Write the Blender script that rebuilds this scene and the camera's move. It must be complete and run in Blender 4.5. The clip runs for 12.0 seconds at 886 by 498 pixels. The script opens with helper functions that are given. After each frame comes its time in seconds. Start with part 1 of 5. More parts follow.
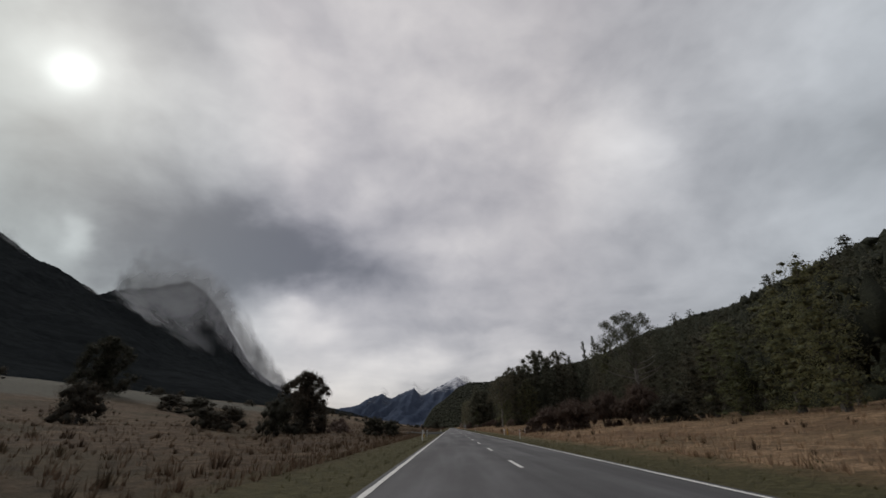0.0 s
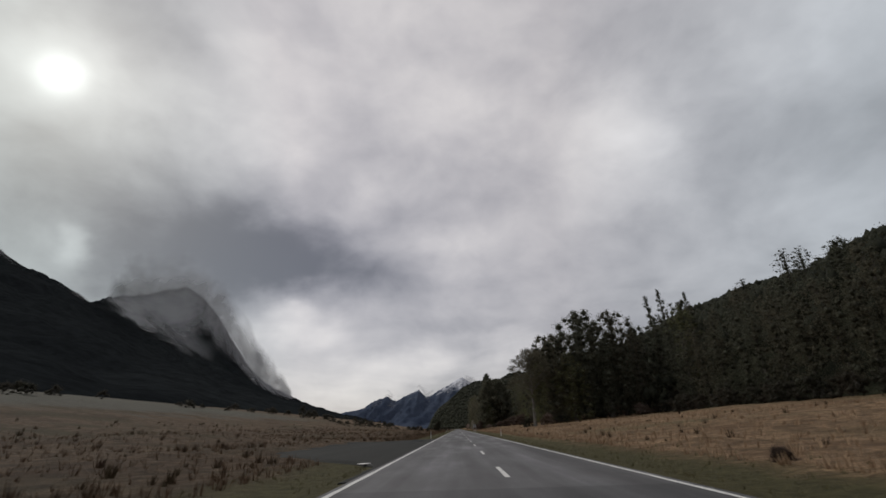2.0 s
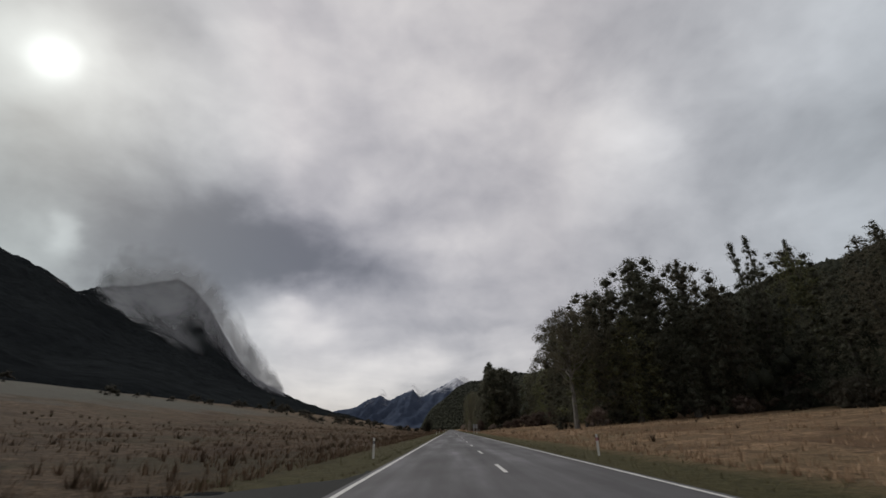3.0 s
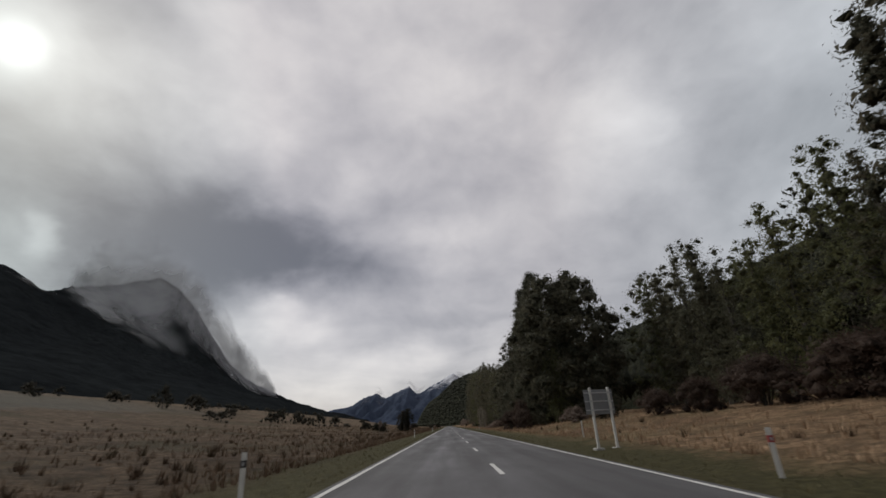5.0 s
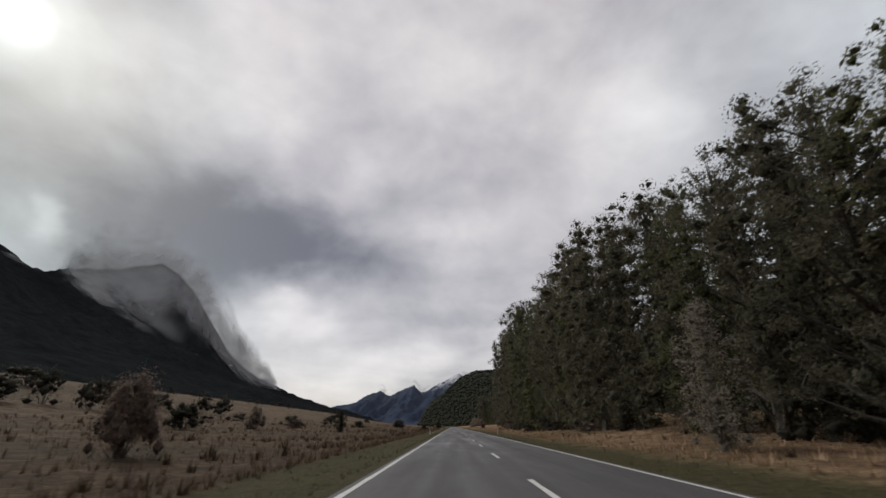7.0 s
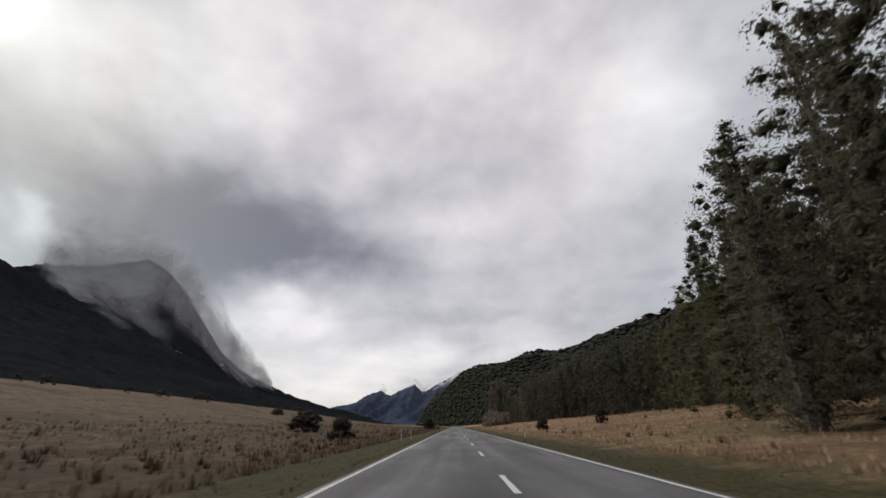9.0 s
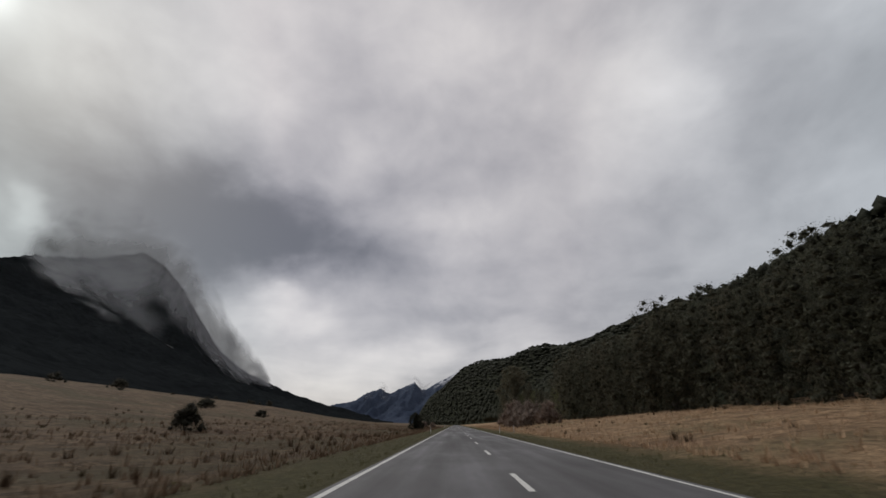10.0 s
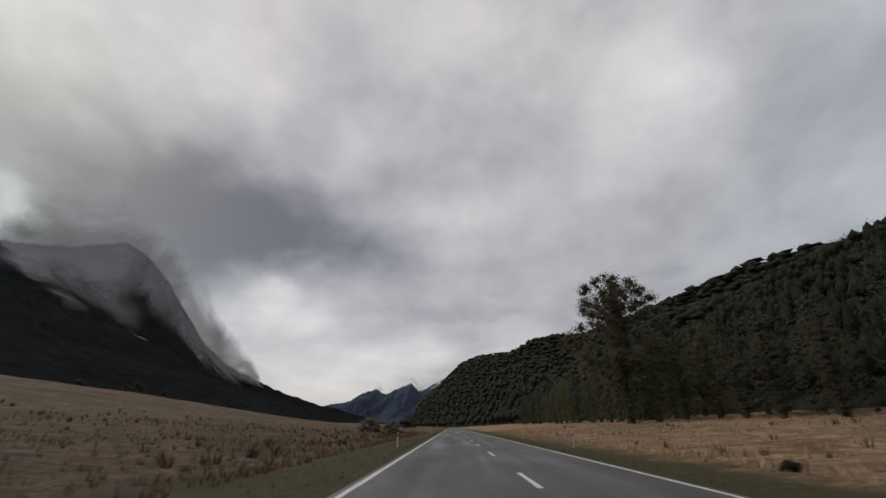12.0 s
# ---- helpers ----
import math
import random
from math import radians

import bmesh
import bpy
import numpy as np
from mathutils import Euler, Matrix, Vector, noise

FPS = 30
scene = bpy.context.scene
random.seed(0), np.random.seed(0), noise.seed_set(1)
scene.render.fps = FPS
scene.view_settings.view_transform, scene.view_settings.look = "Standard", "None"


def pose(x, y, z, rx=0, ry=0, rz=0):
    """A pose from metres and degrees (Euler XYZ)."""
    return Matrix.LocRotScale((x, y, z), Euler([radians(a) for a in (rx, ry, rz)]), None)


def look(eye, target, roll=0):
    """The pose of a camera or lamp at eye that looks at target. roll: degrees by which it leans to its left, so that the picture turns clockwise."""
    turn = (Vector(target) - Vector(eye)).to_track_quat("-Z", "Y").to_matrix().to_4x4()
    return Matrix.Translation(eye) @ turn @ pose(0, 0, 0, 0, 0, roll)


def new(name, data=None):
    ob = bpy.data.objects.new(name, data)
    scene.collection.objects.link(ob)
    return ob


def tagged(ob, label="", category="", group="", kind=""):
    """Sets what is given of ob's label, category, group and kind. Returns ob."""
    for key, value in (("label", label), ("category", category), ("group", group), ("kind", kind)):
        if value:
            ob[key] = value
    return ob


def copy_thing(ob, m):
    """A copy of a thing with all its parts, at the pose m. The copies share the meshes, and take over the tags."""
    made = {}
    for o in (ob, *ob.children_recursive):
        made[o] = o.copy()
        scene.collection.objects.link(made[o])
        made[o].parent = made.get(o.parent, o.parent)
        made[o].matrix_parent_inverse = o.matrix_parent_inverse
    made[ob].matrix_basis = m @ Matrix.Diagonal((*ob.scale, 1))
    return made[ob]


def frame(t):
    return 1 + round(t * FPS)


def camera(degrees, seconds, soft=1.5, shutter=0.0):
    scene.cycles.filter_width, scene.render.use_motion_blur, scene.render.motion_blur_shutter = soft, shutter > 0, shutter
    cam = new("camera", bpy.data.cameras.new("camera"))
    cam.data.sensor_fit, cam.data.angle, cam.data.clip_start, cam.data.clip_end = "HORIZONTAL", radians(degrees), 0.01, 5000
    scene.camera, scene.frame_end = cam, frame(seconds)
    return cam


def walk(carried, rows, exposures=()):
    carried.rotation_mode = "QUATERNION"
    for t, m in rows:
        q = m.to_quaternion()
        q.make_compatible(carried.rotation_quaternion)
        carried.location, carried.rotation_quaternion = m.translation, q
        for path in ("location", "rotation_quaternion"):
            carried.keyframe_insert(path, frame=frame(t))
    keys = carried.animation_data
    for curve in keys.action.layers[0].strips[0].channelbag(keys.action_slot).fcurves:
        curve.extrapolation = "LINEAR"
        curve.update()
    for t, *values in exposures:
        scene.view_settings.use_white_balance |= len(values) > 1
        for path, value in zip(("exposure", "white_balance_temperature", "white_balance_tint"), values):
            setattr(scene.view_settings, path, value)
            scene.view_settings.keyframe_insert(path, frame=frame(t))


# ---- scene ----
# ---- camera and walk ----
# S: metres of this scene for one metre of the plan below; the whole place is drawn at this scale
S = 0.54
EYE = 1.134
PATH = [  # seconds, x, y, pitch, roll, yaw
    (0.0, -2.14, -4.30, 23.11, 0.27, 1.02),
    (0.5, -1.95, 11.36, 22.92, 0.72, 0.08),
    (1.0, -1.61, 30.13, 23.02, -0.39, 0.09),
    (1.5, -1.38, 50.60, 22.91, 0.38, 0.72),
    (2.0, -1.19, 68.33, 23.30, 1.71, 1.83),
    (2.5, -1.39, 91.70, 23.21, 1.05, 1.62),
    (3.0, -1.56, 116.59, 23.35, 0.52, 0.98),
    (5.0, -1.27, 228.52, 22.93, 2.12, 0.72),
    (5.5, -1.23, 258.57, 22.98, 1.17, 1.25),
    (6.0, -1.32, 289.25, 23.00, 0.95, 1.82),
    (6.5, -1.81, 321.67, 22.84, 0.21, 1.22),
    (7.0, -1.76, 352.05, 22.97, 0.13, 1.23),
    (9.0, -1.11, 481.40, 22.92, 0.77, 1.48),
    (9.5, -1.22, 516.45, 22.81, 0.84, 1.39),
    (10.0, -1.39, 551.27, 22.77, 0.38, 1.51),
    (10.5, -1.60, 585.60, 22.79, 0.36, 1.14),
    (11.0, -1.52, 620.56, 22.86, 0.38, 1.21),
    (11.5, -1.63, 655.80, 22.76, -0.51, 1.53),
    (12.0, -1.78, 690.40, 23.00, -0.13, 1.10),
]
cam = camera(93.3, 12.0, soft=1.55, shutter=0.05)
walk(cam, [(t, pose(S * x, S * y, S * EYE, 90 + p, r, w)) for t, x, y, p, r, w in PATH],
     [(0.0, 0.0), (5.0, 0.05), (6.0, 0.05), (6.5, 0.17), (7.0, 0.2), (8.0, 0.3), (8.8, 0.4), (9.0, 0.36), (9.5, 0.05), (10.0, 0.0), (12.0, 0.0)])

# ---- world and sun ----
SUN_AZ, SUN_EL = -53.0, 36.0
world = bpy.data.worlds.new("overcast_sky")
scene.world = world
world.use_nodes = True
wt = world.node_tree
sky = wt.nodes.new("ShaderNodeTexSky")
sky.sky_type = 'NISHITA'
sky.sun_disc = False
sky.sun_elevation, sky.sun_rotation = radians(SUN_EL), radians(SUN_AZ)
wt.links.new(sky.outputs[0], wt.nodes["Background"].inputs[0])
wt.nodes["Background"].inputs[1].default_value = 0.045
sun = new("sun", bpy.data.lights.new("sun", 'SUN'))
sun.data.energy, sun.data.angle, sun.data.color = 5.0, radians(18), (1.0, 0.96, 0.9)
sun.matrix_basis = look((0, 0, 0), (-math.sin(radians(SUN_AZ)) * math.cos(radians(SUN_EL)),
                                    -math.cos(radians(SUN_AZ)) * math.cos(radians(SUN_EL)), -math.sin(radians(SUN_EL))))


# ---- node helpers ----
def tree_of(name):
    m = bpy.data.materials.new(name)
    m.use_nodes = True
    return m, m.node_tree, m.node_tree.nodes["Principled BSDF"]


def node(nt, kind, ins=None, **props):
    n = nt.nodes.new("ShaderNode" + kind)
    for k, v in props.items():
        if k == "op":
            n.operation = v
        elif k == "blend":
            n.data_type, n.blend_type = 'RGBA', v
        elif k == "interp":
            n.interpolation_type = v
    for k, v in (ins or {}).items():
        if isinstance(v, bpy.types.NodeSocket):
            nt.links.new(v, n.inputs[k])
        else:
            n.inputs[k].default_value = v
    return n


def ramp(nt, fac, stops):
    n = nt.nodes.new("ShaderNodeValToRGB")
    nt.links.new(fac, n.inputs[0])
    e = n.color_ramp.elements
    while len(e) < len(stops):
        e.new(0.5)
    for el, (p, c) in zip(e, stops):
        el.position = p
        el.color = (c, c, c, 1) if isinstance(c, (int, float)) else (*c, 1)
    return n.outputs[0]


def noise_of(nt, vec, scale, detail=5.0, rough=0.6, warp=0.0):
    return node(nt, "TexNoise", {"Vector": vec, "Scale": scale, "Detail": detail, "Roughness": rough, "Distortion": warp}).outputs[0]


def mixed(nt, fac, a, b, blend='MIX'):
    n = node(nt, "Mix", blend=blend)
    n.clamp_factor = True
    for i, v in ((0, fac), (6, a), (7, b)):
        if isinstance(v, bpy.types.NodeSocket):
            nt.links.new(v, n.inputs[i])
        else:
            n.inputs[i].default_value = v if i == 0 else (*v, 1)
    return n.outputs[2]


def math_of(nt, op, a, b=0.0, clamp=False):
    n = node(nt, "Math", {0: a, 1: b}, op=op)
    n.use_clamp = clamp
    return n.outputs[0]


def bumped(nt, bsdf, height, strength, dist):
    b = node(nt, "Bump", {"Height": height, "Strength": strength, "Distance": dist})
    nt.links.new(b.outputs[0], bsdf.inputs["Normal"])


def coords(nt, stretch=(1, 1, 1)):
    c = nt.nodes.new("ShaderNodeTexCoord")
    return node(nt, "Mapping", {"Vector": c.outputs["Object"], "Scale": stretch}).outputs[0]


def plain(name, colour, rough=0.6, grain=0.15, scale=30.0, metal=0.0, bump=0.1):
    """Paint, metal or timber with grain and soft dirt."""
    m, nt, b = tree_of(name)
    v = coords(nt)
    n1, n2 = noise_of(nt, v, scale), noise_of(nt, v, scale * 0.12, 3)
    f = math_of(nt, 'ADD', math_of(nt, 'MULTIPLY', n1, 0.5), math_of(nt, 'MULTIPLY', n2, 0.5))
    c = mixed(nt, ramp(nt, f, [(0.3, 0.0), (0.7, 1.0)]), tuple(x * (1 - grain * 2) for x in colour), tuple(min(1, x * (1 + grain * 0.5)) for x in colour))
    nt.links.new(c, b.inputs["Base Color"])
    b.inputs["Roughness"].default_value, b.inputs["Metallic"].default_value = rough, metal
    bumped(nt, b, n1, bump, 0.01)
    return m


# ---- the cloud deck ----
BRIGHT = [  # bearing, height, half width and half height in degrees, strength
    (-34.6, 45.4, 20, 12, 0.15), (-42, 39, 10, 7, 0.08), (-12.5, 32.7, 7, 6, 0.10), (28, 34, 17, 12, 0.20), (33, 36, 9, 12, 0.06), (0.7, 25, 10, 4, 0.10), (-20, 12.6, 10, 3.6, 0.15),
    (-8, 8, 15, 4, 0.19), (-22.5, 15.3, 6, 2.2, 0.12), (-47.6, 19.5, 2.4, 4.5, 0.20), (-15, 5, 12, 4, 0.10), (-28, 37, 10, 6, 0.09), (-5, 52, 50, 20, 0.12), (52, 40, 16, 14, 0.12), (8, 44, 28, 13, 0.07), (14, 27, 14, 6, 0.06),
]
DARK = [
    (-50, 46, 16, 12, -0.13), (-42, 39, 12, 10, -0.05), (-40, 21, 26, 12, -0.06), (-22, 24, 40, 14, -0.04), (-24, 23, 21, 11, -0.25), (-25, 21, 12, 6, -0.08), (-17, 23, 21, 10, -0.09), (-41, 24, 24, 16, -0.23), (-54, 27, 8, 8, -0.06), (-14, 20, 18, 7, -0.10), (0, 18, 15, 4, -0.08), (-6, 30.5, 10, 5, -0.06),
    (40, 26, 9, 12, -0.06), (10, 48, 14, 7, -0.10), (3.4, 13.7, 12, 2.4, -0.10), (24, 13, 20, 6, -0.10), (-35, 15, 11, 11, -0.14), (-43, 17, 13, 11, -0.10),
]
SUN_PATCH = [(-55.2, 35.9, 3.9, 3.7, 0.42), (-55.2, 35.9, 8, 7.5, 0.22), (-55.2, 35.9, 20, 18, 0.02)]


def deck_material():
    m, nt, b = tree_of("cloud")
    nt.nodes.remove(b)
    out = nt.nodes["Material Output"]
    pos = nt.nodes.new("ShaderNodeTexCoord").outputs["Object"]
    way = node(nt, "VectorMath", {0: pos}, op='NORMALIZE').outputs[0]
    sep = node(nt, "SeparateXYZ", {0: way})

    def drift(vec, scale, detail, amount):
        n = node(nt, "TexNoise", {"Vector": vec, "Scale": scale, "Detail": detail, "Roughness": 0.5})
        off = node(nt, "VectorMath", {0: n.outputs[1], 1: (0.5, 0.5, 0.5)}, op='SUBTRACT').outputs[0]
        return node(nt, "VectorMath", {0: off, 3: amount}, op='SCALE').outputs[0]

    # forms flatten a little, more so low over the horizon
    flat = node(nt, "Mapping", {"Vector": way, "Scale": (1.0, 1.0, 1.35)}).outputs[0]
    curl = node(nt, "VectorMath", {0: drift(flat, 3.0, 2.0, 0.16), 1: flat}, op='ADD').outputs[0]
    low = node(nt, "MapRange", {0: sep.outputs[2], 1: 0.10, 2: 0.36, 3: 1.0, 4: 0.0}).outputs[0]
    banded = node(nt, "Mapping", {"Vector": curl, "Scale": (1.0, 1.0, 3.2)}).outputs[0]
    level = 0.505
    for vec, scale, detail, amount in ((curl, 3.0, 3, 0.36), (curl, 7.0, 4, 0.30), (curl, 18.0, 4, 0.10)):
        level = math_of(nt, 'ADD', math_of(nt, 'MULTIPLY', math_of(nt, 'SUBTRACT', noise_of(nt, vec, scale, detail, 0.5), 0.5), amount), level)
    band = math_of(nt, 'MULTIPLY', math_of(nt, 'SUBTRACT', noise_of(nt, banded, 5.0, 4, 0.5), 0.5), 0.42)
    level = math_of(nt, 'ADD', level, math_of(nt, 'MULTIPLY', band, low))
    # bearing and height in degrees; uneven edges for the soft patches
    az = math_of(nt, 'MULTIPLY', math_of(nt, 'ARCTAN2', sep.outputs[0], sep.outputs[1]), 57.2958)
    el = math_of(nt, 'MULTIPLY', math_of(nt, 'ARCSINE', sep.outputs[2]), 57.2958)
    place = node(nt, "CombineXYZ", {0: az, 1: el, 2: 0.0}).outputs[0]
    bent = node(nt, "VectorMath", {0: place, 1: drift(flat, 4.0, 3.0, 7.0)}, op='ADD').outputs[0]
    bent = node(nt, "VectorMath", {0: bent, 1: drift(flat, 13.0, 3.0, 3.5)}, op='ADD').outputs[0]
    for spot, rows in ((place, SUN_PATCH), (bent, BRIGHT + DARK)):
        for a, e, wa, we, amp in rows:
            d = node(nt, "VectorMath", {0: spot, 1: (1 / wa, 1 / we, 0), 2: (-a / wa, -e / we, 0)}, op='MULTIPLY_ADD').outputs[0]
            r = node(nt, "VectorMath", {0: d}, op='LENGTH').outputs["Value"]
            f = node(nt, "MapRange", {0: r, 1: 0.0, 2: 1.0, 3: amp, 4: 0.0}, interp='SMOOTHERSTEP').outputs[0]
            level = math_of(nt, 'ADD', level, f)
    level = node(nt, "Math", {0: level, 1: 0.12, 2: 0.1}, op='SMOOTH_MAX').outputs[0]
    tint = mixed(nt, ramp(nt, level, [(0.25, 0.0), (0.75, 1.0)]), (0.995, 0.955, 1.02), (1.055, 1.0, 0.975))
    # greenish cloud towards the sun, bluish away from it
    side = sep.outputs[0]
    tint = mixed(nt, node(nt, "MapRange", {0: side, 1: -0.35, 2: -0.75, 3: 0.0, 4: 1.0}).outputs[0], tint, (0.91, 1.01, 0.985))
    tint = mixed(nt, node(nt, "MapRange", {0: side, 1: 0.25, 2: 0.7, 3: 0.0, 4: 1.0}).outputs[0], tint, (0.94, 0.985, 1.03))
    glow = node(nt, "Emission", {"Color": tint, "Strength": math_of(nt, 'MULTIPLY', level, 1.2)})
    mix = node(nt, "MixShader", {0: 0.30, 1: glow.outputs[0], 2: nt.nodes.new("ShaderNodeBsdfTransparent").outputs[0]})
    nt.links.new(mix.outputs[0], out.inputs[0])
    m.cycles.emission_sampling = 'NONE'
    return m


def sheet(name, xs, ys, f, material):
    """A grid of quads over xs and ys with the height or place that f gives."""
    co = np.array([f(x, y) for y in ys for x in xs], dtype=float)
    nx, ny = len(xs), len(ys)
    i = (np.arange(ny - 1)[:, None] * nx + np.arange(nx - 1)[None, :]).ravel()
    me = bpy.data.meshes.new(name)
    me.from_pydata(co.tolist(), [], np.stack([i, i + 1, i + nx + 1, i + nx], 1).tolist())
    me.polygons.foreach_set("use_smooth", np.ones(len(me.polygons), dtype=bool))
    if material:
        me.materials.append(material)
    ob = new(name, me)
    ob.scale = (S, S, S)
    return ob


def dome(u, v):
    a, e = radians(u), radians(v)
    return (8500 * math.cos(e) * math.sin(a), 8500 * math.cos(e) * math.cos(a), 2300 * math.sin(e) - 150)


deck = sheet("backdrop", np.linspace(0, 360, 97), np.linspace(0, 90, 25), dome, deck_material())
deck.location = (S * -1.3, S * 289, S * EYE)
tagged(deck, "low grey overcast cloud deck with a bright sun patch", "sky", kind="structure")


# ---- lie of the land ----
def smooth(a, b, x):
    t = min(1.0, max(0.0, (x - a) / (b - a)))
    return t * t * (3 - 2 * t)


def hill_foot(y):
    return 58 if y < 1100 else 58 - (y - 1100) * 0.218


def hill(x, y):
    """Height of the wooded hill beside and ahead of the road over the valley floor."""
    d = (x - hill_foot(y)) * (0.977 if y > 1100 else 1.0)
    if d <= 0:
        return 0.12 * d
    reach = 255 - 190 * smooth(800, 1600, y)
    top = 166 + 24 * smooth(620, 800, y) - 38 * smooth(850, 1500, y)
    n = noise.fractal((x * 0.006, y * 0.006, 3.0), 1.0, 2.0, 4)
    return top * (1 - math.exp(-d / reach)) * (1 + 0.16 * n)


def layby_width(y):
    """How far the gravelled pull-off reaches out from the seal."""
    return 0.3 + smooth(84, 100, y) * (1 - smooth(119, 130, y)) * 10.5 + 0.6 * noise.noise((0, y * 0.35, 4.0))


def ground_z(x, y):
    z = -0.05
    n = noise.noise((x * 0.09, y * 0.05, 0.0)) * 0.5 + noise.noise((x * 0.35, y * 0.3, 7.0)) * 0.2 + noise.noise((x * 0.9, y * 0.7, 3.0)) * 0.13
    if x < -3.8:
        d = -x - 5.5
        z = -0.03 - 0.11 * smooth(3.9, 5.2, -x)
        if d > 0:
            z += 0.008 * d + 0.00086 * min(d, 120) ** 2 + 0.12 * max(0, min(d, 400) - 120)
            z -= 0.72 * smooth(820, 1150, y) * (0.008 * d + 0.00086 * min(d, 120) ** 2 + 0.12 * max(0, min(d, 400) - 120))
            z += n * smooth(0, 10, d) * ((1 - smooth(82, 88, y) * (1 - smooth(126, 132, y)) * (1 - smooth(10, 13, -x))))
    elif x > 3.4:
        d = x - 5.0
        z = -0.03 - 0.07 * smooth(3.4, 4.8, x)
        if d > 0:
            lift = 0.022 * smooth(440, 520, y) * (1 - smooth(620, 700, y)) + 0.028 * smooth(215, 245, y) * (1 - smooth(288, 304, y))
            z += (0.095 - 0.022 * smooth(30, 70, y) + lift) * min(d, 60) + n * smooth(0, 10, d)
    return z


def spread(*spans):
    out = []
    for a, b, step in spans:
        out += list(np.arange(a, b, step))
    return np.array(out + [spans[-1][1]], dtype=float)


def ground_material():
    m, nt, b = tree_of("dry_grassland")
    pos = nt.nodes.new("ShaderNodeTexCoord").outputs["Object"]
    sep = node(nt, "SeparateXYZ", {0: pos})
    low = noise_of(nt, pos, 0.05, 4)
    mid = noise_of(nt, pos, 0.45, 6, 0.65)
    fine = noise_of(nt, pos, 3.5, 6, 0.7)
    straw = mixed(nt, ramp(nt, mid, [(0.35, 0.0), (0.65, 1.0)]), (0.098, 0.067, 0.043), (0.24, 0.168, 0.108))
    straw = mixed(nt, ramp(nt, fine, [(0.35, 0.65), (0.6, 0.0)]), straw, (0.055, 0.040, 0.026))
    # drifts of rusty and of olive growth between pale straw
    drift = noise_of(nt, node(nt, "Mapping", {"Vector": pos, "Scale": (1.0, 0.55, 1.0)}).outputs[0], 0.085, 5, 0.6, 0.6)
    straw = mixed(nt, ramp(nt, drift, [(0.36, 0.75), (0.47, 0.0)]), straw, (0.075, 0.046, 0.030))
    straw = mixed(nt, ramp(nt, low, [(0.50, 0.0), (0.64, 0.75)]), straw, (0.082, 0.072, 0.042))
    clod = noise_of(nt, pos, 1.1, 5, 0.6)
    straw = mixed(nt, ramp(nt, clod, [(0.34, 0.75), (0.5, 0.0)]), straw, (0.050, 0.038, 0.026))
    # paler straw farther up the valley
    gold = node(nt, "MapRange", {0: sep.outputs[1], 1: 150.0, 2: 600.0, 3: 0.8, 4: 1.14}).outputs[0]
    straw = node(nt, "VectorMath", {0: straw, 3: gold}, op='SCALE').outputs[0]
    tuft = noise_of(nt, pos, 7.0, 4, 0.65)
    straw = mixed(nt, ramp(nt, tuft, [(0.36, 0.45), (0.52, 0.0)]), straw, (0.060, 0.043, 0.028))
    # right of the road the straw is more golden, and painted lighter as sunlit
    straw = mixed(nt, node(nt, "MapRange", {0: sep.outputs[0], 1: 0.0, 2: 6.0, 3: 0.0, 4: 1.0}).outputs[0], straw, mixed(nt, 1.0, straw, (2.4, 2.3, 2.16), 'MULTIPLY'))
    # short grey-green growth on the terrace under the mountain
    grey = math_of(nt, 'ADD', sep.outputs[0], math_of(nt, 'MULTIPLY', math_of(nt, 'SUBTRACT', low, 0.5), 60.0))
    grey = math_of(nt, 'MULTIPLY', node(nt, "MapRange", {0: grey, 1: -98.0, 2: -112.0, 3: 0.0, 4: 0.8}).outputs[0], node(nt, "MapRange", {0: sep.outputs[1], 1: 330.0, 2: 480.0, 3: 1.0, 4: 0.0}).outputs[0])
    straw = mixed(nt, grey, straw, mixed(nt, ramp(nt, fine, [(0.35, 0.0), (0.65, 1.0)]), (0.072, 0.072, 0.060), (0.135, 0.135, 0.115)))
    # mown green verge along the seal
    side = math_of(nt, 'ABSOLUTE', math_of(nt, 'ADD', sep.outputs[0], 0.3))
    edge = math_of(nt, 'ADD', side, math_of(nt, 'MULTIPLY', math_of(nt, 'SUBTRACT', mid, 0.5), 3.0))
    verge = node(nt, "MapRange", {0: edge, 1: 6.0, 2: 8.2, 3: 1.0, 4: 0.0}).outputs[0]
    green = mixed(nt, ramp(nt, fine, [(0.3, 0.0), (0.7, 1.0)]), (0.058, 0.053, 0.027), (0.12, 0.108, 0.053))
    c = mixed(nt, verge, straw, green)
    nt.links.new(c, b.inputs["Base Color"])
    b.inputs["Roughness"].default_value = 0.95
    b.inputs["Specular IOR Level"].default_value = 0.1
    bumped(nt, b, math_of(nt, 'ADD', math_of(nt, 'ADD', mid, math_of(nt, 'MULTIPLY', fine, 0.5)), math_of(nt, 'MULTIPLY', tuft, 0.3)), 0.9, 0.4)
    return m


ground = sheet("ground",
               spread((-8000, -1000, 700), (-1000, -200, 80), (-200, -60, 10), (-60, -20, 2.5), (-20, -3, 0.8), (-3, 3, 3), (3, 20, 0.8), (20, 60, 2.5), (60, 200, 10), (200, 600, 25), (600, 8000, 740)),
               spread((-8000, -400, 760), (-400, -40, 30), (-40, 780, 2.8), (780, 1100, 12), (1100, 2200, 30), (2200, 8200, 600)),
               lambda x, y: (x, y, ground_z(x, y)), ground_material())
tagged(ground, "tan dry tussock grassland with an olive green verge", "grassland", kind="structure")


def land_z(x, y):
    """The ground or the hillside over it."""
    return ground_z(x, y) + max(0.0, hill(x, y))


